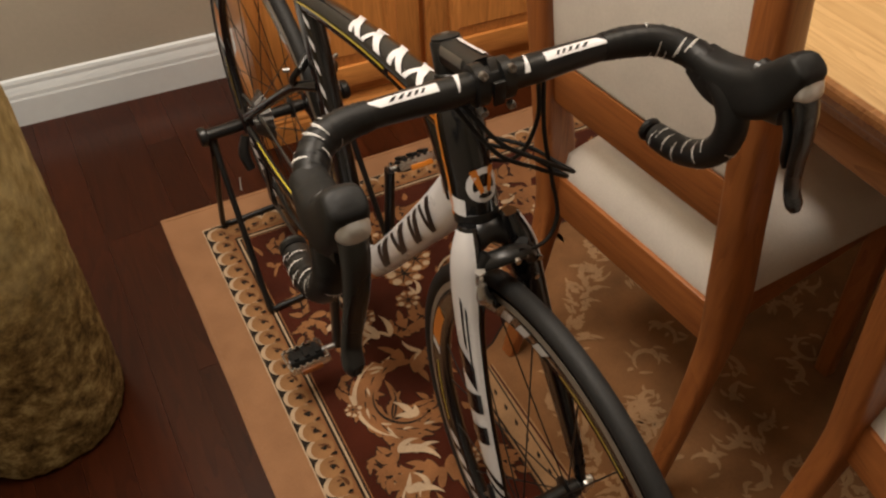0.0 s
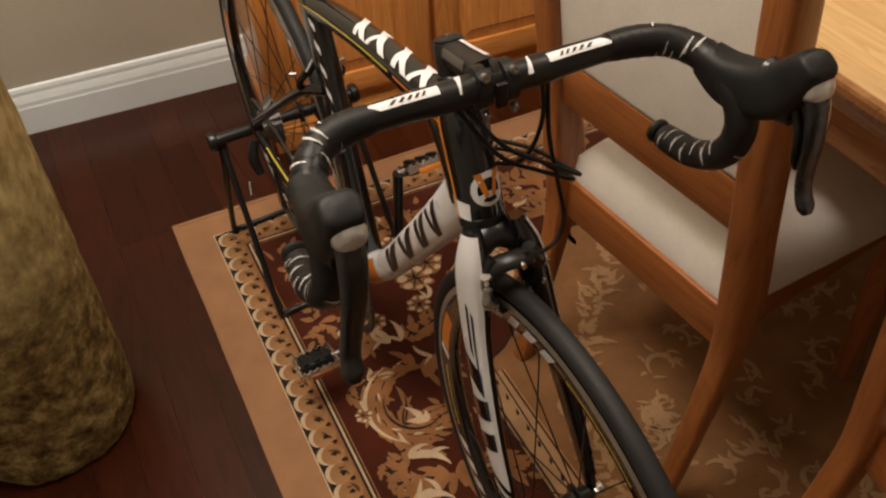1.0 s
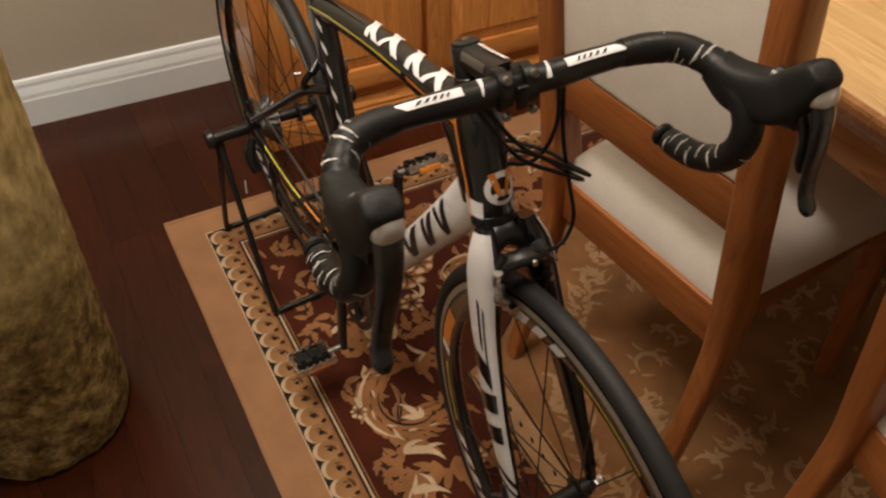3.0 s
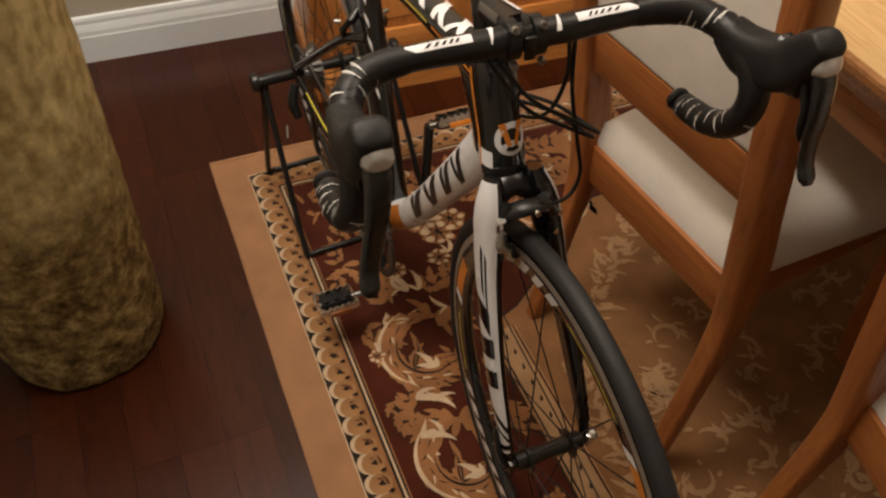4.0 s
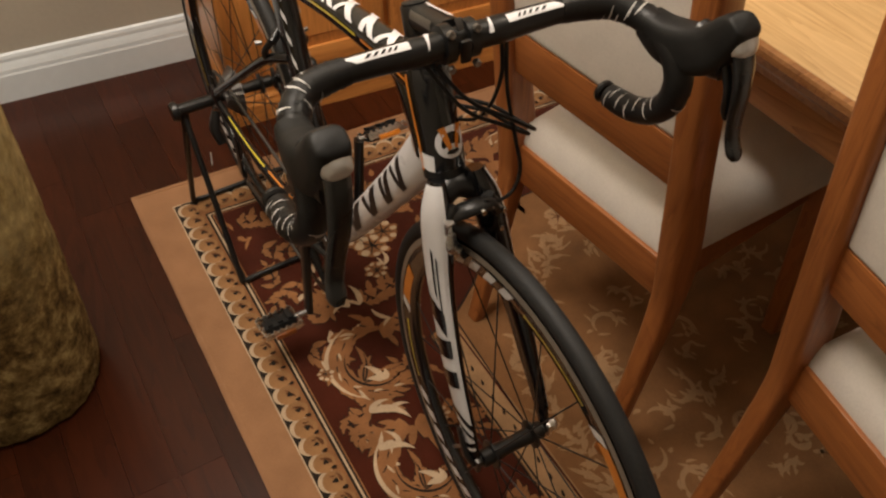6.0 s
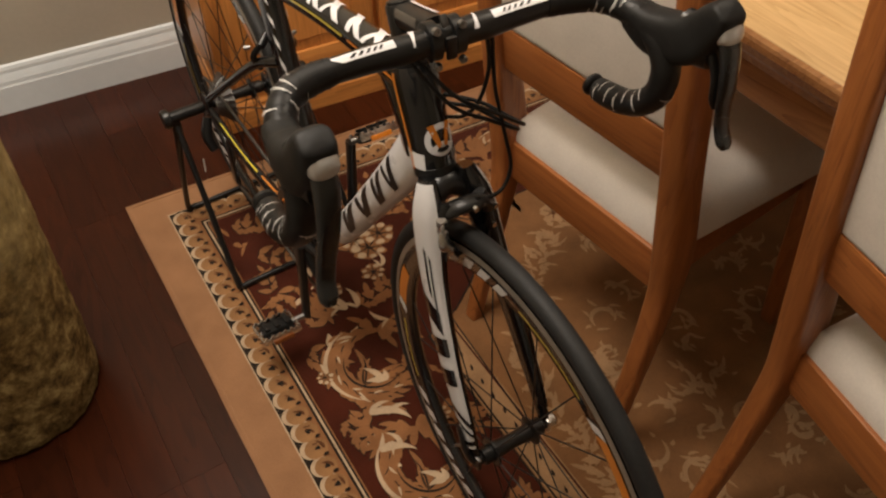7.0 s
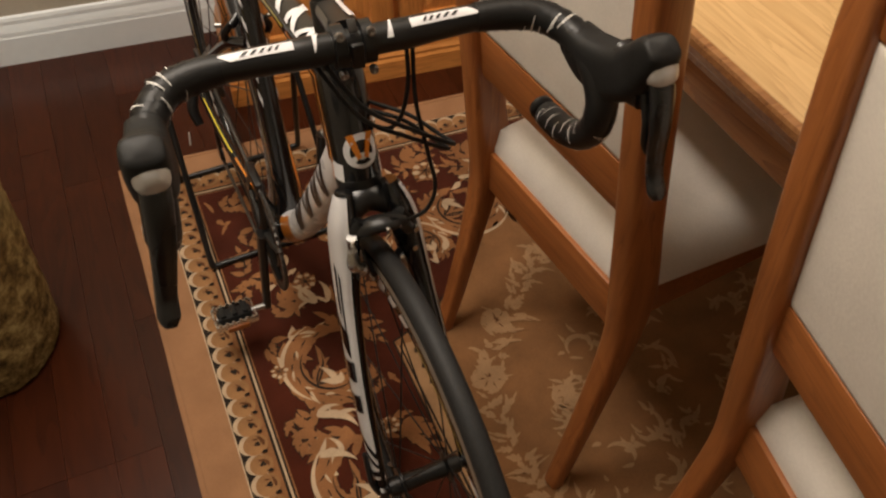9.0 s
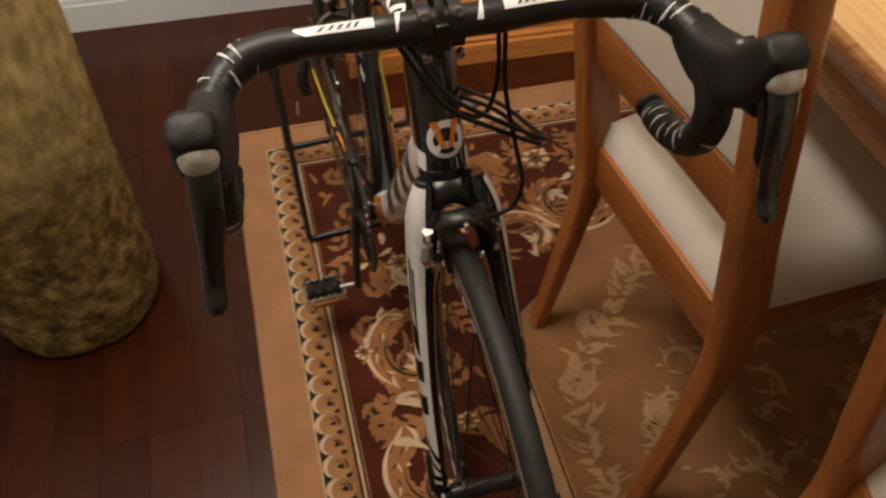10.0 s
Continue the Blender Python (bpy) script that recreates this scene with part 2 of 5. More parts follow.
class Tube:
    """A swept tube: rows of x, y, z, half-width across, half-width along the other way. Angle 0 is the side, 90 the outer normal."""

    def __init__(self, rows, side=(1, 0, 0), per=8, power=2.0, turn=None):
        rows = smooth_path(rows, per)
        self.p = [Vector(r[:3]) for r in rows]
        self.a, self.b = [r[3] for r in rows], [r[4] for r in rows]
        if turn is not None:
            self.p = [turn @ q for q in self.p]
        self.power, self.frames = power, []
        lat = Vector(side)
        if turn is not None:
            lat = turn.to_3x3() @ lat
        for i, q in enumerate(self.p):
            t = (self.p[min(i + 1, len(self.p) - 1)] - self.p[max(i - 1, 0)]).normalized()
            s = (lat - t * lat.dot(t)).normalized()
            self.frames.append((s, s.cross(t).normalized()))

    def at(self, s, deg, off=0.0):
        x = min(max(s, 0), 1) * (len(self.p) - 1)
        i = min(int(x), len(self.p) - 2)
        k = x - i
        out = []
        c, d = math.cos(radians(deg)), math.sin(radians(deg))
        e = 2 / self.power
        cc, dd = math.copysign(abs(c) ** e, c), math.copysign(abs(d) ** e, d)
        for j in (i, i + 1):
            u, v = self.frames[j]
            out.append(self.p[j] + u * cc * (self.a[j] + off) + v * dd * (self.b[j] + off))
        return out[0].lerp(out[1], k)

    def mesh(self, n=18, bm=None):
        bm = bm or bmesh.new()
        rings = []
        m = len(self.p)
        for i in range(m):
            rings.append([bm.verts.new(self.at(i / (m - 1), 360 * j / n)) for j in range(n)])
        for r, q in zip(rings, rings[1:]):
            for j in range(n):
                bm.faces.new((r[j], r[(j + 1) % n], q[(j + 1) % n], q[j]))
        bm.faces.new(rings[0])
        bm.faces.new(rings[-1][::-1])
        return bm

    def patch(self, s0, s1, d0, d1, slant=0.0, off=0.0007, ns=10, nd=8, bm=None, taper=0.0):
        """A painted patch lying on the tube between two stations and two angles."""
        bm = bm or bmesh.new()
        g = []
        for i in range(ns + 1):
            row = []
            for j in range(nd + 1):
                v = j / nd
                lo, hi = s0 + slant * v + taper * v, s1 + slant * v - taper * v
                row.append(bm.verts.new(self.at(lo + (hi - lo) * i / ns, d0 + (d1 - d0) * v, off)))
            g.append(row)
        for i in range(ns):
            for j in range(nd):
                bm.faces.new((g[i][j], g[i + 1][j], g[i + 1][j + 1], g[i][j + 1]))
        return bm


def rod(points, r, n=8, per=6, bm=None, closed=False):
    """A round wire through points, carried along without twist."""
    pts = [Vector(q) for q in (smooth_path(points, per) if per > 1 else points)]
    bm = bm or bmesh.new()
    t0 = (pts[1] - pts[0]).normalized()
    u = t0.orthogonal().normalized()
    rings = []
    for i, q in enumerate(pts):
        t = (pts[min(i + 1, len(pts) - 1)] - pts[max(i - 1, 0)]).normalized()
        u = (u - t * u.dot(t)).normalized()
        v = t.cross(u)
        rad = r[0] + (r[1] - r[0]) * i / (len(pts) - 1) if isinstance(r, tuple) else r
        rings.append([bm.verts.new(q + rad * (u * math.cos(2 * math.pi * j / n) + v * math.sin(2 * math.pi * j / n))) for j in range(n)])
    for a, b in zip(rings, rings[1:]):
        for j in range(n):
            bm.faces.new((a[j], a[(j + 1) % n], b[(j + 1) % n], b[j]))
    bm.faces.new(rings[0])
    bm.faces.new(rings[-1][::-1])
    return bm


def turned(profile, n=48, axis="z", bm=None, m=None, closed=False, capped=True):
    """Revolves rows of (radius, height) round an axis."""
    bm = bm or bmesh.new()
    rings = []
    for r, h in profile:
        ring = []
        for j in range(n):
            c, s = r * math.cos(2 * math.pi * j / n), r * math.sin(2 * math.pi * j / n)
            q = Vector((c, s, h)) if axis == "z" else Vector((h, c, s))
            ring.append(bm.verts.new(m @ q if m is not None else q))
        rings.append(ring)
    pairs = list(zip(rings, rings[1:])) + ([(rings[-1], rings[0])] if closed else [])
    for a, b in pairs:
        for j in range(n):
            bm.faces.new((a[j], a[(j + 1) % n], b[(j + 1) % n], b[j]))
    if capped and not closed:
        if profile[0][0] > 1e-4:
            bm.faces.new(rings[0])
        if profile[-1][0] > 1e-4:
            bm.faces.new(rings[-1][::-1])
    return bm


def extruded(profile, x0, x1, bm=None):
    """A moulding: a closed profile of (depth y, height z) run from x0 to x1."""
    bm = bm or bmesh.new()
    a = [bm.verts.new((x0, y, z)) for y, z in profile]
    b = [bm.verts.new((x1, y, z)) for y, z in profile]
    k = len(profile)
    for i in range(k):
        bm.faces.new((a[i], a[(i + 1) % k], b[(i + 1) % k], b[i]))
    bm.faces.new(a)
    bm.faces.new(b[::-1])
    return bm


# ---------- the room ----------
SKEW = radians(-5.7)
BACK = pose(-0.62, 0.603, 0, 0, 0, -5.5)  # back wall's own axes: x along it, y into it

tagged(part("wall_north", box((1.9, 0.06, 1.24), (4.2, 0.12, 2.48)), M_WALL, m=BACK, smooth=False), "greige painted dining room wall with white baseboard", "wall", kind="structure")
tagged(part("wall_west", box((-0.68, -1.5, 1.24), (0.12, 4.4, 2.48)), M_WALL, smooth=False), "greige painted side wall beside the trunk vase", "wall", kind="structure")
# east wall, south wall and ceiling are unseen, added so lamp light bounces
tagged(part("wall_east", box((3.26, -1.5, 1.24), (0.12, 4.6, 2.48)), M_WALL, smooth=False), "unseen greige wall behind the table, added to close the room", "wall", kind="structure")
tagged(part("wall_south", box((1.3, -3.66, 1.24), (4.2, 0.12, 2.48)), M_WALL, smooth=False), "unseen greige wall behind the camera, added to close the room", "wall", kind="structure")
tagged(part("ceiling", box((1.3, -1.5, 2.5), (4.4, 4.8, 0.08)), M_CEIL, smooth=False), "unseen off-white ceiling, added to close the room", "ceiling", kind="structure")
floor = tagged(part("floor", box((1.3, -1.5, -0.055), (4.4, 4.8, 0.1)), M_GAP, smooth=False), "dark cherry hardwood plank floor with satin finish", "floor", kind="structure")

BOARD = [(0, 0), (-0.017, 0), (-0.017, 0.076), (-0.0150, 0.081), (-0.0150, 0.084), (-0.0145, 0.092), (-0.0115, 0.103), (-0.0085, 0.112), (-0.0085, 0.122), (-0.006, 0.130), (0, 0.134)]
tagged(part("baseboard_north", extruded(BOARD, 0.0, 4.0), M_TRIM, m=BACK @ pose(0, -0.002, 0), smooth=False), "white moulded baseboard along the wall", "baseboard", kind="structure")
tagged(part("baseboard_west", extruded(BOARD, -3.6, 0.55), M_TRIM, m=pose(-0.618, 0, 0, 0, 0, 90), smooth=False), "white moulded baseboard along the side wall", "baseboard", kind="structure")

# ---------- oak cabinet ----------


def oak_cabinet():
    cab = thing("cabinet", pose(0.325, 0.148, 0, 0, 0, -5.7), "honey oak sideboard cabinet with raised-panel doors against the wall", "cabinet")
    W, D, H = 0.86, 0.36, 0.86
    part("side_panel", box((0.01, D / 2 + 0.012, H / 2 + 0.02), (0.02, D - 0.03, H - 0.06), 0.002), M_OAK_Z, cab)
    part("side_panel", box((W - 0.01, D / 2 + 0.012, H / 2 + 0.02), (0.02, D - 0.03, H - 0.06), 0.002), M_OAK_Z, cab)
    part("back_panel", box((W / 2, D - 0.008, H / 2), (W - 0.05, 0.012, H - 0.1)), M_OAK_Z, cab)
    part("bottom_panel", box((W / 2, D / 2 + 0.01, 0.115), (W - 0.044, D - 0.05, 0.018)), M_OAK_X, cab)
    part("top", box((W / 2, D / 2 - 0.005, H + 0.012), (W + 0.05, D + 0.03, 0.026), 0.006), M_OAK_X, cab)
    base = [(0.03, 0), (-0.016, 0), (-0.016, 0.052), (-0.012, 0.060), (-0.013, 0.068), (-0.006, 0.078), (-0.004, 0.086), (0.0, 0.094), (0.03, 0.094)]
    part("base_moulding", extruded(base, -0.014, W + 0.014), M_OAK_X, cab, smooth=False)
    part("side_moulding", extruded([(0.03, 0), (-0.012, 0), (-0.012, 0.05), (-0.004, 0.08), (0.0, 0.092), (0.03, 0.092)], -D + 0.03, -0.032), M_OAK_X, cab, smooth=False, m=pose(0, 0, 0, 0, 0, -90))
    part("bottom_rail", box((W / 2, 0.010, 0.116), (W - 0.09, 0.02, 0.042), 0.002), M_OAK_X, cab)
    part("top_rail", box((W / 2, 0.010, H - 0.03), (W - 0.09, 0.02, 0.05), 0.002), M_OAK_X, cab)
    for x, w in ((0.022, 0.044), (W / 2 - 0.01, 0.036), (W - 0.022, 0.044)):
        part("stile", box((x, 0.010, 0.475), (w, 0.0204, 0.761), 0.002), M_OAK_Z, cab)

    def door(x0, x1):
        z0, z1, f = 0.128, 0.80, 0.058
        d = part("door", box(((x0 + x1) / 2, -0.009, (z0 + z1) / 2), (x1 - x0 - 2 * f + 0.016, 0.008, z1 - z0 - 2 * f + 0.016)), M_OAK_Z, cab, "raised-panel oak door")
        for x in (x0 + f / 2, x1 - f / 2):
            part("door_stile", box((x, -0.011, (z0 + z1) / 2), (f, 0.02, z1 - z0), 0.004), M_OAK_Z, d)
        for z in (z0 + f / 2, z1 - f / 2):
            part("door_rail", box(((x0 + x1) / 2, -0.0112, z), (x1 - x0 - 2 * f + 0.002, 0.0194, f), 0.004), M_OAK_X, d)
        bm = bmesh.new()
        ax, bx, az, bz = x0 + f + 0.006, x1 - f - 0.006, z0 + f + 0.006, z1 - f - 0.006
        rings = []
        for k, y in ((0, -0.0135), (0.022, -0.0165), (0.028, -0.0195)):
            rings.append([bm.verts.new(q) for q in ((ax + k, y, az + k), (bx - k, y, az + k), (bx - k, y, bz - k), (ax + k, y, bz - k))])
        for a, b in zip(rings, rings[1:]):
            for j in range(4):
                bm.faces.new((a[j], a[(j + 1) % 4], b[(j + 1) % 4], b[j]))
        bm.faces.new(rings[-1])
        part("raised_panel", bm, M_OAK_Z, d, smooth=False)

    door(0.036, W / 2 - 0.018)
    door(W / 2 - 0.002, W - 0.036)
    return cab


oak_cabinet()

# ---------- dining table ----------


def dining_table():
    x0, y0, y1 = 0.760, -2.0, -0.42
    x1 = 1.80
    t = thing("dining_table", pose(0, 0, 0.0), "pale oak dining table with a moulded dark edge", "table")
    part("tabletop", box(((x0 + x1) / 2, (y0 + y1) / 2, 0.739), (x1 - x0 - 0.02, y1 - y0 - 0.02, 0.022), 0.003), M_TABLE, t)
    edge = [(0.0, 0.7485), (0.011, 0.7485), (0.011, 0.727), (0.03, 0.727), (0.03, 0.700), (0.016, 0.700), (0.012, 0.712), (0.003, 0.722), (-0.002, 0.735), (-0.002, 0.744)]
    L = y1 - y0
    edge = [(-d, z) for d, z in edge]
    part("edge_moulding", extruded(edge, 0, L), M_TABLE_E, t, "profiled oak edge", False, pose(x0, y0, 0, 0, 0, 90))
    part("edge_moulding", extruded(edge, 0, L), M_TABLE_E, t, "profiled oak edge", False, pose(x1, y1, 0, 0, 0, -90))
    for y, w in ((y1 - 0.005, 1), (y0 + 0.005, -1)):
        part("end_moulding", box(((x0 + x1) / 2, y, 0.726), (x1 - x0 - 0.024, 0.014, 0.046), 0.003), M_TABLE_E, t)
    part("apron", box((x0 + 0.045, (y0 + y1) / 2, 0.668), (0.022, L - 0.10, 0.070), 0.003), M_TABLE_E, t)
    part("apron", box((x1 - 0.045, (y0 + y1) / 2, 0.668), (0.022, L - 0.10, 0.070), 0.003), M_TABLE_E, t)
    for y in (y0 + 0.06, y1 - 0.06):
        part("apron", box(((x0 + x1) / 2, y, 0.668), (x1 - x0 - 0.12, 0.022, 0.070), 0.003), M_TABLE_E, t)
    for x in (x0 + 0.30, x1 - 0.30):
        for y in (y0 + 0.09, y1 - 0.09):
            part("leg", Tube([(x, y, 0.009, 0.022, 0.022), (x, y, 0.2, 0.03, 0.03), (x, y, 0.5, 0.036, 0.036), (x, y, 0.727, 0.036, 0.036)], power=5).mesh(16), M_TABLE_E, t)
    return t


dining_table()

# ---------- dining chairs ----------


def dining_chair():
    """Its own axes: x to the front, origin between the back feet."""
    ch = thing("dining_chair", pose(0, 0, 0), "oak dining chair with ivory upholstered seat and back at the table", "chair", "chairs along the table")
    LEAN = 0.055  # the chair stands a little askew

    def add(name, bm, mat, label=""):
        for q in bm.verts:
            q.co.y += LEAN * q.co.z
        return part(name, bm, mat, ch, label)

    for s in (-1, 1):
        rows = [(0.0, s * 0.190, 0.0, 0.0145, 0.0130), (0.028, s * 0.190, 0.10, 0.0160, 0.0150), (0.064, s * 0.190, 0.24, 0.0180, 0.0185), (0.087, s * 0.190, 0.345, 0.0195, 0.0250), (0.092, s * 0.190, 0.42, 0.0205, 0.032), (0.086, s * 0.190, 0.49, 0.022, 0.031), (0.076, s * 0.190, 0.58, 0.0225, 0.0275), (0.062, s * 0.189, 0.73, 0.0225, 0.0265), (0.044, s * 0.188, 0.95, 0.022, 0.024), (0.036, s * 0.187, 1.04, 0.017, 0.017), (0.033, s * 0.187, 1.06, 0.012, 0.012)]
        add("back_post", Tube(rows, side=(0, 1, 0), power=4.5).mesh(20), M_CHAIR, "curved oak back post")
        add("front_leg", Tube([(0.475, s * 0.19, 0.0, 0.016, 0.016), (0.475, s * 0.19, 0.2, 0.019, 0.019), (0.475, s * 0.19, 0.410, 0.021, 0.021)], side=(0, 1, 0), power=5).mesh(16), M_CHAIR)
        add("side_rail", box((0.288, s * 0.166, 0.378), (0.342, 0.022, 0.068), 0.003), M_CHAIR_Y)
    add("back_seat_rail", box((0.096, 0, 0.376), (0.024, 0.350, 0.080), 0.004), M_CHAIR_Y)
    add("front_seat_rail", box((0.475, 0, 0.376), (0.022, 0.34, 0.070), 0.003), M_CHAIR_Y)
    tilt = pose(0.074, 0, 0.622, 0, -5.0, 0)
    add("lower_back_rail", box((0, 0, -0.007), (0.026, 0.346, 0.082), 0.004, tilt), M_CHAIR_Y)
    add("top_back_rail", box((0, 0, 0.385), (0.026, 0.340, 0.07), 0.004, tilt), M_CHAIR_Y)
    add("back_pad", box((0.002, 0, 0.192), (0.030, 0.340, 0.318), 0.010, tilt, seg=3), M_CLOTH, "ivory upholstered back panel")
    # seat cushion: plump box, notched round the posts, crowned
    bm = bmesh.new()
    nx, ny = 44, 36
    top, low = {}, {}

    def half(x):
        return 0.178 + 0.034 * (x - 0.09) / 0.41

    for i in range(nx + 1):
        x = 0.092 + 0.416 * i / nx
        for j in range(ny + 1):
            v = -1 + 2 * j / ny
            y = half(x) * v
            d = min(i / nx * 0.41, (1 - i / nx) * 0.41, half(x) * (1 - abs(v)))
            r = 0.045
            rise = math.sqrt(max(0, 1 - max(0, 1 - d / r) ** 2))
            crown = 0.008 * (1 - v * v) * math.sin(math.pi * i / nx)
            top[i, j] = bm.verts.new((x, y, 0.428 + 0.050 * rise + crown + 0.0015 * noise.noise(Vector((x * 18, y * 18, 1)))))
            low[i, j] = bm.verts.new((x, y, 0.4125))
    for i in range(nx):
        for j in range(ny):
            bm.faces.new((top[i, j], top[i + 1, j], top[i + 1, j + 1], top[i, j + 1]))
            bm.faces.new((low[i, j + 1], low[i + 1, j + 1], low[i + 1, j], low[i, j]))
    for i in range(nx):
        for j in (0, ny):
            bm.faces.new((top[i, j], low[i, j], low[i + 1, j], top[i + 1, j]))
    for j in range(ny):
        for i in (0, nx):
            bm.faces.new((top[i, j], top[i, j + 1], low[i, j + 1], low[i, j]))
    add("seat", bm, M_CLOTH, "ivory upholstered seat cushion")
    return ch


chair = dining_chair()
chair.matrix_basis = pose(CHAIR1[0], CHAIR1[1], 0.0105, 0, 0, CHAIR1[2])
copy_thing(chair, pose(CHAIR2[0], CHAIR2[1], 0.0105, 0, 0, CHAIR2[2]))

# ---------- hollow trunk vase ----------


def trunk_vase():
    cx, cy = VASE
    v = thing("trunk_vase", pose(cx, cy, 0), "tall hollow tree-trunk floor vase with mottled bark on the floor", "vase")
    prof = [(0.148, 0.0), (0.156, 0.012), (0.161, 0.06), (0.166, 0.15), (0.170, 0.28), (0.174, 0.42), (0.178, 0.56), (0.184, 0.70), (0.189, 0.810)]
    rows = smooth_path([(r, z) for r, z in prof], 10)
    n = 110
    bm = bmesh.new()
    rings = []
    for r, z in rows:
        ring = []
        for j in range(n):
            a = 2 * math.pi * j / n
            q = Vector((math.cos(a), math.sin(a), z * 2.2))
            rough = 0.0036 if z < 0.42 else 0.0018
            k = r + 0.010 * noise.noise(q * 1.4) + rough * noise.noise(q * 9) + 0.5 * rough * noise.noise(q * 22)
            ring.append(bm.verts.new((k * math.cos(a), k * math.sin(a), z)))
        rings.append(ring)
    for a, b in zip(rings, rings[1:]):
        for j in range(n):
            bm.faces.new((a[j], a[(j + 1) % n], b[(j + 1) % n], b[j]))
    bm.faces.new(rings[0])
    part("trunk_shell", bm, M_BARK, v)
    inner = [(0.189, 0.807), (0.187, 0.816), (0.182, 0.820), (0.176, 0.816), (0.172, 0.800), (0.165, 0.62), (0.155, 0.35), (0.0, 0.345)]
    part("rim", turned(inner[:5], 64, capped=False), M_BARK, v, "smooth pale rolled rim")
    part("hollow", turned(inner[4:], 48, capped=False), M_BARK_IN, v, "dark hollow inside of the trunk")
    return v


trunk_vase()

# ---------- rug ----------
RUG_Z = 0.008
LIFT = [0]


def lifted(z):
    """Each woven motif lies a hair above the one before."""
    LIFT[0] = (LIFT[0] + 1) % 120
    return z + LIFT[0] * 4e-6


def ribbon(bm, pts, width, z):
    """A flat woven band along a line, tapering to both ends unless widths are given."""
    z = lifted(z)
    pts = [Vector((q[0], q[1], 0)) for q in pts]
    n = len(pts)
    w = width if isinstance(width, list) else [width * (0.25 + 0.75 * math.sin(math.pi * min(1, 0.12 + 0.88 * (1 - i / (n - 1))))) for i in range(n)]
    side = []
    for i, q in enumerate(pts):
        t = (pts[min(i + 1, n - 1)] - pts[max(0, i - 1)]).normalized()
        nrm = Vector((-t.y, t.x, 0)) * w[i] / 2
        side.append((bm.verts.new((q.x + nrm.x, q.y + nrm.y, z)), bm.verts.new((q.x - nrm.x, q.y - nrm.y, z))))
    for a, b in zip(side, side[1:]):
        bm.faces.new((a[0], a[1], b[1], b[0]))


def leaf(bm, x, y, deg, length, width, z, curl=0.0, lobes=0, rim=None):
    """A pointed leaf, toothed if it has lobes, with a dark woven outline on a rim mesh if one is given."""
    if rim is not None:
        back = 0.0022
        leaf(rim, x - back * math.cos(radians(deg)), y - back * math.sin(radians(deg)), deg, length + 2.4 * back, width + 0.0042, z - 0.0008, curl, lobes)
    z = lifted(z)
    n = 9 * lobes if lobes else 10
    left, right = [], []
    px, py, d = x, y, radians(deg)
    for i in range(n + 1):
        u = i / n
        w = width * math.sin(math.pi * u**0.75) ** 0.9 * (1 - 0.25 * u)
        if lobes:
            w *= 0.48 + 0.75 * (u * lobes % 1.0) ** 0.8
        nx, ny = -math.sin(d), math.cos(d)
        left.append((px + nx * w / 2, py + ny * w / 2))
        right.append((px - nx * w / 2, py - ny * w / 2))
        px, py = px + math.cos(d) * length / n, py + math.sin(d) * length / n
        d += radians(curl) / n
    lv = [bm.verts.new((*q, z)) for q in left]
    rv = [bm.verts.new((*q, z)) for q in right]
    for i in range(n):
        bm.faces.new((lv[i], rv[i], rv[i + 1], lv[i + 1]))


def blob(bm, x, y, r, z, petals=0, n=20, turn=0.0, squash=1.0):
    z = lifted(z)
    ring = []
    for j in range(n):
        a = 2 * math.pi * j / n
        k = r * (1 + (0.28 * math.cos(petals * a) if petals else 0))
        ring.append(bm.verts.new((x + k * math.cos(a + turn), y + squash * k * math.sin(a + turn), z)))
    bm.faces.new(ring)


def spiral(cx, cy, r0, r1, a0, a1, n=34):
    return [(cx + (r0 + (r1 - r0) * i / n) * math.cos(radians(a0 + (a1 - a0) * i / n)), cy + (r0 + (r1 - r0) * i / n) * math.sin(radians(a0 + (a1 - a0) * i / n))) for i in range(n + 1)]


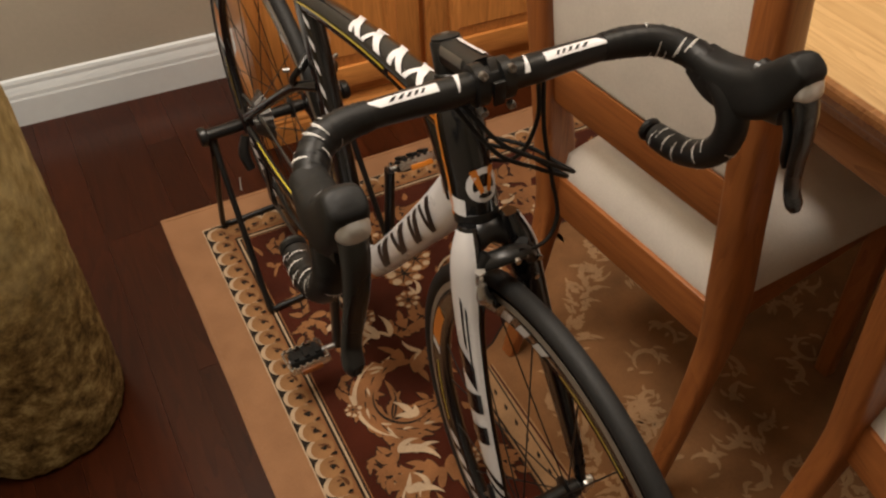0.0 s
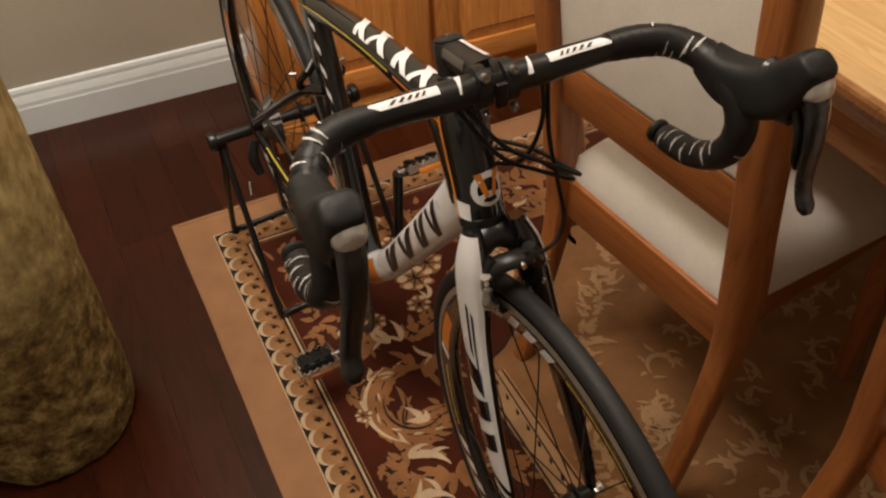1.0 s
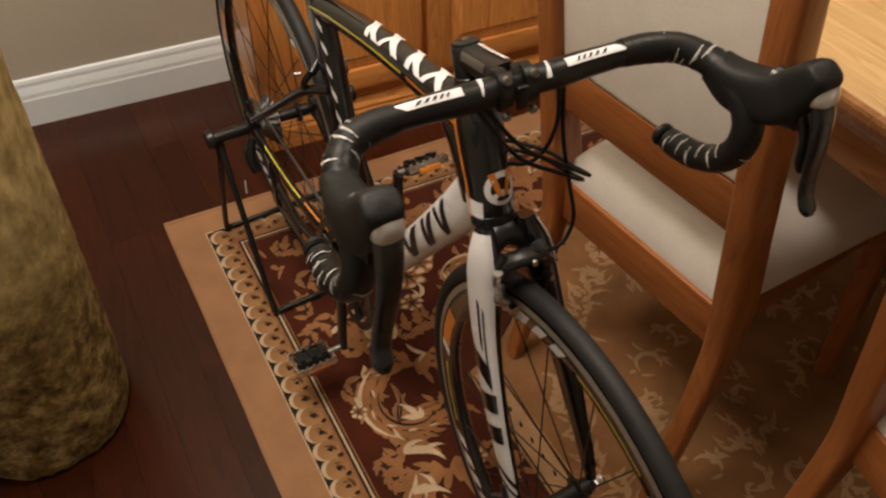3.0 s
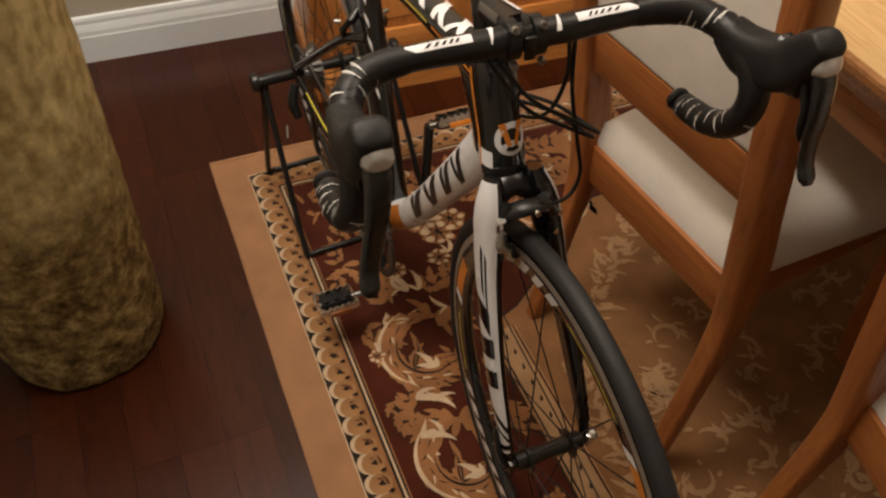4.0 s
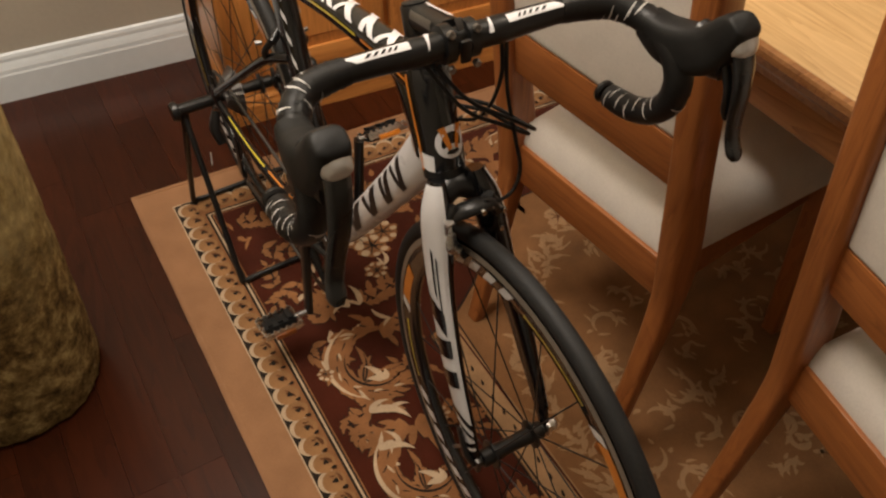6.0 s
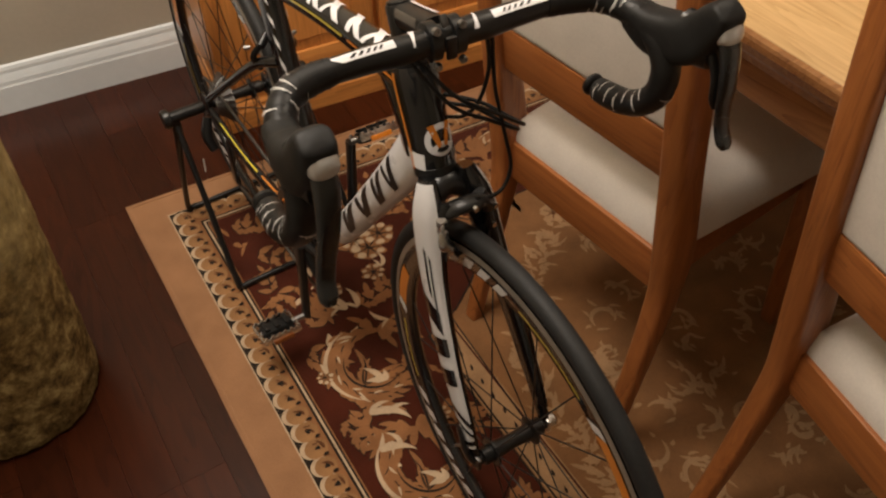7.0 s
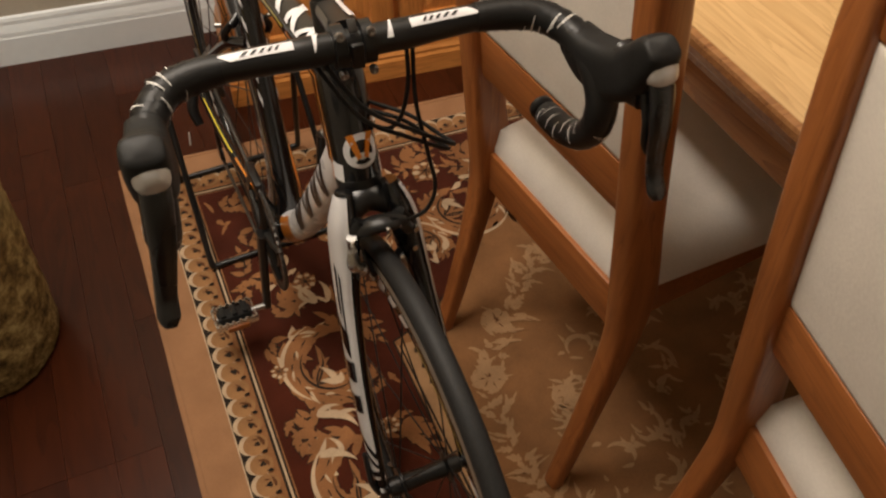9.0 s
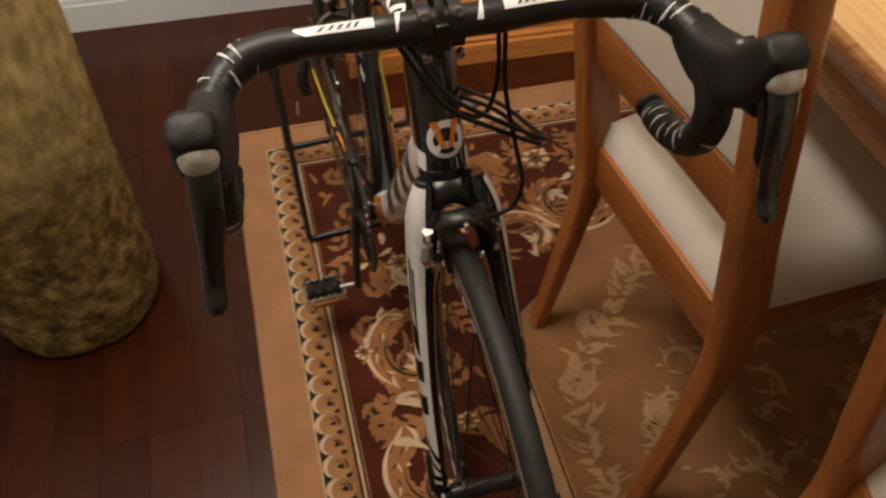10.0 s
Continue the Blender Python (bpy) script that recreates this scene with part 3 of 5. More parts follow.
def acanthus(gold, cream, dark, cx, cy, r, a0, sweep, rnd):
    """A C-scroll: a thick crescent with a lit outer edge, leaf flames within and leaflets along its back."""
    z = RUG_Z + 0.0030
    sgn = 1 if sweep > 0 else -1
    main = spiral(cx, cy, r, r * 0.70, a0, a0 + sweep, 44)
    n = len(main)
    ribbon(gold, main, [r * (0.09 + 0.37 * math.sin(math.pi * (0.03 + 0.94 * (i / n) ** 0.75)) ** 1.2) * (0.93 + 0.12 * math.sin(i * 1.7)) for i in range(n)], z)
    edge = spiral(cx, cy, r * 1.22, r * 0.98, a0 + sweep * 0.16, a0 + sweep * 0.66, 20)
    ribbon(cream, edge, [0.10 * r * math.sin(math.pi * (0.04 + 0.92 * i / 20)) for i in range(21)], z + 0.0005)
    vein = spiral(cx, cy, r * 0.74, r * 0.56, a0 + sweep * 0.30, a0 + sweep * 0.95, 22)
    ribbon(dark, vein, [0.06 * r * math.sin(math.pi * (0.04 + 0.92 * i / 22)) for i in range(23)], z + 0.0008)
    # ragged leafy edges with fine veins
    for i in range(3, n - 4, 2):
        (x, y), (x2, y2) = main[i], main[i + 1]
        d = math.degrees(math.atan2(y2 - y, x2 - x))
        out = r * 0.22 * math.sin(math.pi * i / n)
        for e in (-1, 1):
            nx, ny = math.cos(radians(d + 90 * e)), math.sin(radians(d + 90 * e))
            leaf(gold, x + nx * out * 0.8, y + ny * out * 0.8, d + e * rnd.uniform(20, 50), r * rnd.uniform(0.18, 0.34), r * rnd.uniform(0.10, 0.17), z - 0.0001, curl=-e * rnd.uniform(10, 60), rim=dark)
        if i % 4 == 1:
            leaf(dark, x, y, d + rnd.uniform(-25, 25), r * rnd.uniform(0.2, 0.34), r * 0.035, z + 0.0009, curl=rnd.uniform(-50, 50))
        if i % 6 == 1:
            leaf(cream, x, y, d + rnd.uniform(-35, 35), r * rnd.uniform(0.2, 0.3), r * 0.06, z + 0.0010, curl=rnd.uniform(-50, 50))
    # flames rising from the foot of the scroll into its eye
    foot = a0 + sweep * 0.62
    fx, fy = cx + 0.62 * r * math.cos(radians(foot)), cy + 0.62 * r * math.sin(radians(foot))
    for k, (turn, size) in enumerate(((-38, 0.80), (-12, 1.10), (16, 1.02), (42, 0.70))):
        d = foot + 180 - sgn * turn
        leaf(gold, fx, fy, d, r * size, r * 0.26, z + 0.0003, curl=sgn * rnd.uniform(30, 80) * (1 if k % 2 else -1), lobes=2, rim=dark)
        leaf(dark, fx, fy, d, r * size * 0.8, r * 0.05, z + 0.0011, curl=sgn * 40 * (1 if k % 2 else -1))
    # pale curled leaf low in the eye
    a = radians(a0 + sweep * 0.80)
    ex, ey = cx + 0.50 * r * math.cos(a), cy + 0.50 * r * math.sin(a)
    for turn, size in ((0, 0.62), (38, 0.40), (-50, 0.32)):
        leaf(cream, ex, ey, math.degrees(a) + 190 + turn, r * size, r * 0.17, z + 0.0013, curl=sgn * 50)
    # leaflets along the back, tight to it
    for k in range(7):
        i = int(1 + k * (n - 8) / 7)
        (x, y), (x2, y2) = main[i], main[i + 1]
        d = math.degrees(math.atan2(y2 - y, x2 - x))
        if k in (0, 1, 5, 6):
            leaf(gold, x, y, d - sgn * rnd.uniform(45, 70), r * rnd.uniform(0.55, 0.8), r * 0.30, z - 0.0002, curl=sgn * rnd.uniform(30, 80), lobes=2, rim=dark)
        if k in (1, 5):
            leaf(cream, x, y, d - sgn * 50, r * 0.40, r * 0.09, z + 0.0006, curl=sgn * 50)
    x, y = main[0]
    d = a0 - sgn * 90
    for turn in (-35, 5, 40):
        leaf(gold, x, y, d + turn, r * rnd.uniform(0.7, 1.0), r * 0.28, z - 0.0001, curl=-sgn * rnd.uniform(20, 70), lobes=2, rim=dark)


def spray(gold, dark, x, y, deg, length, rnd, pairs=4):
    """A stalk with paired leaves."""
    z = RUG_Z + 0.0031
    px, py, d = x, y, radians(deg)
    pts = []
    for i in range(pairs * 3 + 1):
        pts.append((px, py))
        px, py = px + math.cos(d) * length / (pairs * 3), py + math.sin(d) * length / (pairs * 3)
        d += radians(rnd.uniform(-2, 6))
    ribbon(dark, pts, 0.004, z - 0.0003)
    for k in range(pairs):
        q = pts[k * 3 + 1]
        s = 0.6 + 0.4 * math.sin(math.pi * (k + 0.6) / pairs)
        for e in (-1, 1):
            leaf(gold, q[0], q[1], math.degrees(d) + e * rnd.uniform(42, 68), length * 0.54 * s, length * 0.27 * s, z, curl=-e * 25, lobes=rnd.choice((0, 2, 3)), rim=dark)
    leaf(gold, *pts[-1], math.degrees(d), length * 0.36, length * 0.16, z, rim=dark)


def blossom(gold, cream, dark, x, y, r, rnd):
    z = RUG_Z + 0.0036
    t = rnd.uniform(0, 1)
    for k in range(7):
        a = radians(k * 51 + 57 * t)
        px, py = x + 0.62 * r * math.cos(a), y + 0.62 * r * math.sin(a)
        blob(gold, px, py, r * rnd.uniform(0.40, 0.52), z, 3, 14, rnd.uniform(0, 6), rnd.uniform(0.7, 1))
        blob(cream, px + 0.16 * r * math.cos(a), py + 0.16 * r * math.sin(a), r * rnd.uniform(0.20, 0.30), z + 0.0006, 0, 12, 0, rnd.uniform(0.6, 1))
        leaf(dark, x, y, k * 51 + 26 + 57 * t, r * 0.9, r * 0.10, z + 0.0009)
    blob(dark, x, y, r * 0.14, z + 0.001, 0, 10)


def rug():
    RW, RL, FAR = 2.35, 3.0, -0.052
    shear = Matrix(((1, 0, 0, 0), (FAR, 1, 0, 0), (0, 0, 1, 0), (0, 0, 0, 1)))
    rnd = random.Random(7)
    rg = thing("rug", pose(0, 0, 0), "oriental rug with tan border, oxblood scroll field and tan floral centre", "rug")

    def lay(name, bm, mat, label="", kind=""):
        bmesh.ops.transform(bm, matrix=shear, verts=bm.verts)
        ob = part(name, bm, mat, rg, label, smooth=False)
        if kind:
            ob["kind"] = kind
        return ob

    # backing with a bound, slightly wavy edge
    bm = bmesh.new()
    bmesh.ops.create_grid(bm, x_segments=60, y_segments=76, size=0.5)
    for q in bm.verts:
        x, y = (q.co.x + 0.5) * RW, (q.co.y - 0.5) * RL
        wob = 0.0022 * noise.noise(Vector((x * 5, y * 5, 3)))
        edge = min(x, RW - x, -y, RL + y)
        q.co = (x + (wob if edge < 0.02 else 0), y + (wob if edge < 0.02 else 0), RUG_Z)
    top = bm.faces[:]
    bmesh.ops.solidify(bm, geom=top, thickness=RUG_Z - 0.0006)
    hi = max(q.co.z for q in bm.verts)
    for q in bm.verts:
        q.co.z += RUG_Z - hi
    lay("backing", bm, P_TAN, "plain tan woven border")
    for y0, y1, x0, x1 in ((-RL + 0.004, -0.004, 0.004, 0.010), (-0.010, -0.004, 0.012, RW - 0.012)):
        lay("binding", box(((x0 + x1) / 2, (y0 + y1) / 2, RUG_Z + 0.0005), (x1 - x0, y1 - y0, 0.0018), 0.0006), P_TAN)
    # dark guard band, field, inner centre
    b0, b1 = 0.076, 0.150
    lay("guard_band", box((RW / 2, -RL / 2, RUG_Z + 0.0002), (RW - 2 * b0, RL - 2 * b0, 0.0010)), P_CREAM)
    lay("guard_ground", box((RW / 2, -RL / 2, RUG_Z + 0.0005), (RW - 2 * b0 - 0.008, RL - 2 * b0 - 0.008, 0.0010)), P_GOLD)
    lay("pinstripe", box((RW / 2, -RL / 2, RUG_Z + 0.0007), (RW - 2 * b1 + 0.044, RL - 2 * b1 + 0.044, 0.0010)), P_GOLD)
    lay("pinstripe", box((RW / 2, -RL / 2, RUG_Z + 0.0009), (RW - 2 * b1 + 0.031, RL - 2 * b1 + 0.031, 0.0010)), P_DARK)
    lay("pinstripe", box((RW / 2, -RL / 2, RUG_Z + 0.0011), (RW - 2 * b1 + 0.021, RL - 2 * b1 + 0.021, 0.0010)), P_CREAM)
    lay("pinstripe", box((RW / 2, -RL / 2, RUG_Z + 0.0013), (RW - 2 * b1 + 0.013, RL - 2 * b1 + 0.013, 0.0010)), P_DARK)
    lay("pinstripe", box((RW / 2, -RL / 2, RUG_Z + 0.0015), (RW - 2 * b1 + 0.005, RL - 2 * b1 + 0.005, 0.0010)), P_GOLD)
    lay("field", box((RW / 2, -RL / 2, RUG_Z + 0.0017), (RW - 2 * b1, RL - 2 * b1, 0.0010)), P_RED, "oxblood pile field")
    up = 0.0016

    # tan centre: straight sides, shouldered corners
    cx = [(0.415, -0.690), (0.500, -0.655), (0.560, -0.610), (0.66, -0.520), (0.72, -0.455), (0.80, -0.42), (1.175, -0.40)]
    outline = cx + [(RW - x, y) for x, y in cx[::-1]] + [(RW - x, -RL - y) for x, y in cx] + [(x, -RL - y) for x, y in cx[::-1]]

    def slab(points, inset, z, bm=None):
        bm = bm or bmesh.new()
        c = Vector((RW / 2, -RL / 2))
        vs = []
        for x, y in points:
            v = Vector((x, y)) - c
            vs.append(bm.verts.new((c.x + v.x * (1 - inset / abs(c.x - 0.415)), c.y + v.y * (1 - inset / 0.95), z)))
        bm.faces.new(vs)
        return bm

    lay("centre_outline", slab(outline, -0.004, RUG_Z + 0.0026), P_DARK)
    lay("centre_ground", slab(outline, 0.0, RUG_Z + 0.0029), P_ROSE, "rose-tan pile centre")
    # narrow lined strip down the long side of the centre
    mid, tall = -RL / 2, RL - 1.40
    for name, x, w, z, mat in (("strip_ground", 0.445, 0.056, 0.0027, P_PALE), ("strip_line", 0.4215, 0.004, 0.0031, P_DARK), ("strip_line", 0.4680, 0.004, 0.0031, P_RED)):
        lay(name, box((x, mid, RUG_Z + z), (w, tall, 0.0010)), mat)

    # scallop shells of the guard band, each a woven motif
    def shell(rim, fill):
        """A fan shell of the border: cream rim showing on the outer side, tan fan."""
        bm = bmesh.new()
        blob(bm, -0.0020, 0.0022, 0.0275, 0, 0, 22, 0, 0.98)
        a = mesh_of("scallop", bm, rim, False)
        bm = bmesh.new()
        blob(bm, 0.0055, -0.0030, 0.0262, 0.0006, 0, 22, 0.4, 1.0)
        return a, mesh_of("scallop_fan", bm, fill, False)

    meshes = shell(P_CREAM, P_SHELL)
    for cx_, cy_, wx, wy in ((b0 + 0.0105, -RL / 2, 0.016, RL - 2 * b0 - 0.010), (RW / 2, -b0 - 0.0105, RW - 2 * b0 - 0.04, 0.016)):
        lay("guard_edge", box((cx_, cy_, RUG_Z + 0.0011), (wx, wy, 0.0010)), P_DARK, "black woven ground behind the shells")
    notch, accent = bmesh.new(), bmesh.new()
    spots = [((0.1035, -0.108 - 0.0415 * i), 0) for i in range(67)] + [((0.150 + 0.0415 * i, -0.1035), -90) for i in range(51)]
    for (x, y), turn in spots:
        m = Matrix.Translation((x, y, 0)) @ pose(0, 0, 0, 0, 0, turn + rnd.uniform(-7, 7)) @ Matrix.Diagonal((rnd.uniform(0.77, 0.85), rnd.uniform(0.74, 0.84), 1, 1))
        ob = None
        for me in meshes:
            o = new(me.name, me)
            o.parent = ob or rg
            if ob is None:
                o.matrix_basis = Matrix.Translation((0, FAR * x, lifted(RUG_Z + 0.0026))) @ m
                ob = o

        def put(u, v, deg, length, width, z, **more):
            q = m @ Vector((u, v, 0))
            leaf(notch, q.x, q.y, deg + turn, length, width, RUG_Z + z, **more)

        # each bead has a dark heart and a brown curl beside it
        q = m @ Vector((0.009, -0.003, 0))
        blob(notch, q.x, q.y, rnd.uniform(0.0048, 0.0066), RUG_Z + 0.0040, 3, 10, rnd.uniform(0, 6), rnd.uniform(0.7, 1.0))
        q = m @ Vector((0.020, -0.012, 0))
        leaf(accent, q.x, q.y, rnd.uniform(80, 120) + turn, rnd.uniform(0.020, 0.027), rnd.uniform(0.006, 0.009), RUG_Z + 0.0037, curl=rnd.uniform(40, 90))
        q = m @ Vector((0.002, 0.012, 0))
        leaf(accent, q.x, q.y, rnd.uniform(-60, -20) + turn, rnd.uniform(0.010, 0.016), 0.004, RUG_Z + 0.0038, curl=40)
        put(0.030, 0.0267, rnd.uniform(165, 195), 0.012, 0.007, 0.0040)
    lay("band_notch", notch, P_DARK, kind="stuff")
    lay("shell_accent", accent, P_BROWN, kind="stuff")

    gold, cream, dark, pale, brown = (bmesh.new() for _ in range(5))
    # scrolls down the long side, then along the end
    acanthus(gold, cream, dark, 0.290, -0.700, 0.088, 62, 250, rnd)
    acanthus(gold, cream, dark, 0.270, -0.945, 0.082, 80, 250, rnd)
    acanthus(gold, cream, dark, 0.285, -1.230, 0.095, 120, 290, rnd)
    acanthus(gold, cream, dark, 0.275, -1.480, 0.085, 80, 300, rnd)
    acanthus(gold, cream, dark, 0.300, -1.760, 0.095, 110, 290, rnd)
    acanthus(gold, cream, dark, 0.290, -2.050, 0.085, 90, 300, rnd)
    acanthus(gold, cream, dark, 0.300, -2.360, 0.095, 110, 290, rnd)
    acanthus(gold, cream, dark, 0.300, -2.660, 0.085, 110, 290, rnd)
    acanthus(gold, cream, dark, 0.690, -0.385, 0.085, 20, -290, rnd)
    acanthus(gold, cream, dark, 0.560, -0.470, 0.065, 200, -280, rnd)
    acanthus(gold, cream, dark, 0.900, -0.290, 0.090, 170, -290, rnd)
    for i in range(4):
        acanthus(gold, cream, dark, 1.16 + 0.27 * i, -0.285, 0.09, 170, -290, rnd)
    for x, y, d, s, k in ((0.185, -0.205, -18, 0.10, 4), (0.205, -0.295, -50, 0.085, 3), (0.245, -0.430, 200, 0.085, 3), (0.190, -0.425, 75, 0.07, 3), (0.300, -0.370, 30, 0.09, 4), (0.225, -0.560, 35, 0.10, 4), (0.330, -0.550, 10, 0.10, 4), (0.350, -0.250, 10, 0.10, 4), (0.190, -0.600, -60, 0.075, 3), (0.480, -0.230, -10, 0.09, 4), (0.600, -0.215, 15, 0.10, 4), (0.740, -0.215, -12, 0.10, 4), (0.350, -0.840, -70, 0.09, 4), (0.180, -0.780, -80, 0.08, 3), (0.185, -0.840, 60, 0.07, 3), (0.350, -1.060, -60, 0.10, 4), (0.200, -1.080, -30, 0.08, 3), (0.370, -0.600, -80, 0.07, 3), (0.52, -0.34, 60, 0.10, 4), (0.83, -0.30, -60, 0.09, 4), (0.80, -0.20, -20, 0.09, 4), (0.195, -1.350, -20, 0.09, 4), (0.35, -1.37, 200, 0.09, 4), (0.20, -1.62, -30, 0.09, 4), (0.37, -1.62, 220, 0.09, 4), (0.2, -1.9, -30, 0.09, 4), (0.38, -1.92, 220, 0.09, 4), (1.02, -0.21, -20, 0.09, 4)):
        spray(gold, dark, x, y, d, s, rnd, k)
    for _ in range(30):
        if rnd.random() < 0.65:
            x, y = rnd.uniform(0.17, 0.38), rnd.uniform(-2.0, -0.18)
        else:
            x, y = rnd.uniform(0.40, 1.0), rnd.uniform(-0.40, -0.18)
        spray(gold, dark, x, y, rnd.uniform(0, 360), rnd.uniform(0.05, 0.08), rnd, 3)
    for x, y, r in ((0.425, -0.405, 0.036), (0.465, -0.375, 0.034), (0.405, -0.365, 0.030), (0.400, -0.475, 0.024), (0.300, -0.480, 0.022), (0.420, -0.290, 0.028), (0.660, -0.250, 0.03), (0.190, -0.680, 0.016), (0.350, -1.13, 0.024), (0.98, -0.36, 0.026), (0.79, -0.36, 0.022), (0.340, -0.860, 0.018)):
        blossom(gold, cream, dark, x, y, r, rnd)
    # flame-like cream leaves
    for x, y, d, s in ((0.305, -0.545, 95, 0.075), (0.325, -0.550, 60, 0.065), (0.290, -0.535, 130, 0.05), (0.225, -0.800, 5, 0.085), (0.255, -0.815, 40, 0.05), (0.205, -0.880, 10, 0.07), (0.240, -0.890, 60, 0.05), (0.365, -0.610, 150, 0.05), (0.420, -0.47, 30, 0.05), (0.60, -0.50, 40, 0.06), (0.575, -0.53, 100, 0.045), (0.72, -0.30, -20, 0.05), (0.86, -0.35, 60, 0.05), (0.23, -1.18, 10, 0.07)):
        leaf(cream, x, y, d, s, s * 0.22, RUG_Z + 0.0046, curl=rnd.uniform(50, 110) * rnd.choice((-1, 1)))
        leaf(cream, x, y, d + rnd.uniform(30, 60), s * 0.6, s * 0.14, RUG_Z + 0.0046, curl=rnd.uniform(-90, 90))
    # small filler sprigs
    for _ in range(150):
        if rnd.random() < 0.6:
            x, y = rnd.uniform(0.17, 0.40), rnd.uniform(-1.9, -0.17)
        else:
            x, y = rnd.uniform(0.40, 1.1), rnd.uniform(-0.40, -0.17)
        leaf(gold if rnd.random() < 0.75 else cream, x, y, rnd.uniform(0, 360), rnd.uniform(0.020, 0.050), rnd.uniform(0.008, 0.017), RUG_Z + 0.0027, curl=rnd.uniform(-50, 50), lobes=rnd.choice((0, 0, 2)))
    # wreath round the centre
    ring = [((0.455 + 0.075, -1.75), (0.53, -0.86)), ((0.53, -0.86), (0.60, -0.74)), ((0.60, -0.74), (0.82, -0.545)), ((0.82, -0.545), (1.25, -0.52))]
    for (xa, ya), (xb, yb) in ring:
        far = math.hypot(xb - xa, yb - ya)
        d = math.degrees(math.atan2(yb - ya, xb - xa))
        for k in range(int(far / 0.015)):
            u = k * 0.015 / far
            x, y = xa + (xb - xa) * u, ya + (yb - ya) * u
            for e in (-1, 1):
                leaf(pale, x + rnd.uniform(-0.012, 0.012), y + rnd.uniform(-0.012, 0.012), d + e * rnd.uniform(35, 75), rnd.uniform(0.022, 0.062), rnd.uniform(0.008, 0.019), RUG_Z + 0.0048, curl=e * rnd.uniform(-90, 60), lobes=rnd.choice((2, 3)))
        blossom(pale, pale, brown, xa + 0.02, ya + 0.03, 0.03, rnd)
    # pale sprigs in the middle
    for _ in range(110):
        x, y = rnd.uniform(0.60, 1.4), rnd.uniform(-1.75, -0.60)
        if x < 0.60 + max(0, (y + 0.95) * 0.8):
            continue
        a = rnd.uniform(0, 360)
        big = rnd.uniform(0.022, 0.040)
        curl_pts = spiral(x, y, big, big * 0.55, a, a + rnd.choice((-1, 1)) * rnd.uniform(150, 260), 18)
        ribbon(pale, curl_pts, [0.011 * math.sin(math.pi * (0.08 + 0.88 * i / 18)) for i in range(19)], RUG_Z + 0.0047)
        for k in range(9):
            q = rnd.choice(curl_pts)
            leaf(pale, q[0] + rnd.uniform(-0.012, 0.012), q[1] + rnd.uniform(-0.012, 0.012), rnd.uniform(0, 360), rnd.uniform(0.014, 0.034), rnd.uniform(0.006, 0.011), RUG_Z + 0.0048, curl=rnd.uniform(-90, 90))
    # dots of the narrow strip
    for i in range(40):
        leaf(dark, 0.443, -0.73 - 0.038 * i, 75, 0.016, 0.006, RUG_Z + 0.0047)
    for bm, mat, nm in ((gold, P_GOLD, "scrollwork"), (cream, P_CREAM, "highlight_leaf"), (dark, P_DARK, "scroll_vein"), (pale, P_PALE, "wreath"), (brown, P_BROWN, "sprig_vein")):
        lay(nm, bm, mat, kind="stuff")
    return rg


rug()

# ---------- road bicycle ----------
STAND = pose(0.272, -0.205, RUG_Z + 0.0026, 0, 0, 1.7)
BIKE = pose(0.262, -0.205, RUG_Z + 0.0026, 0, 1.75, 1.7)  # ground point under the rear axle; forward is -y
REAR, FRONT, BB = Vector((0, 0, 0.345)), Vector((0, -0.942, 0.334)), Vector((0, -0.378, 0.264))
HEAD = radians(21.5)
AXIS = Vector((0, math.sin(HEAD), math.cos(HEAD)))
FOOT = Vector((0, -0.880, 0.334))
STEER = Matrix.Translation(FOOT) @ Matrix.Rotation(radians(-5.6), 4, AXIS) @ Matrix.Translation(-FOOT)
FORK_TURN = Matrix.Translation(FOOT) @ Matrix.Rotation(radians(-2.4), 4, AXIS) @ Matrix.Translation(-FOOT)  # the stem sits a little crooked on the fork
CLAMP = Vector((0, -0.770, 0.880))


def on_axis(z):
    return FOOT + AXIS * ((z - FOOT.z) / AXIS.z)


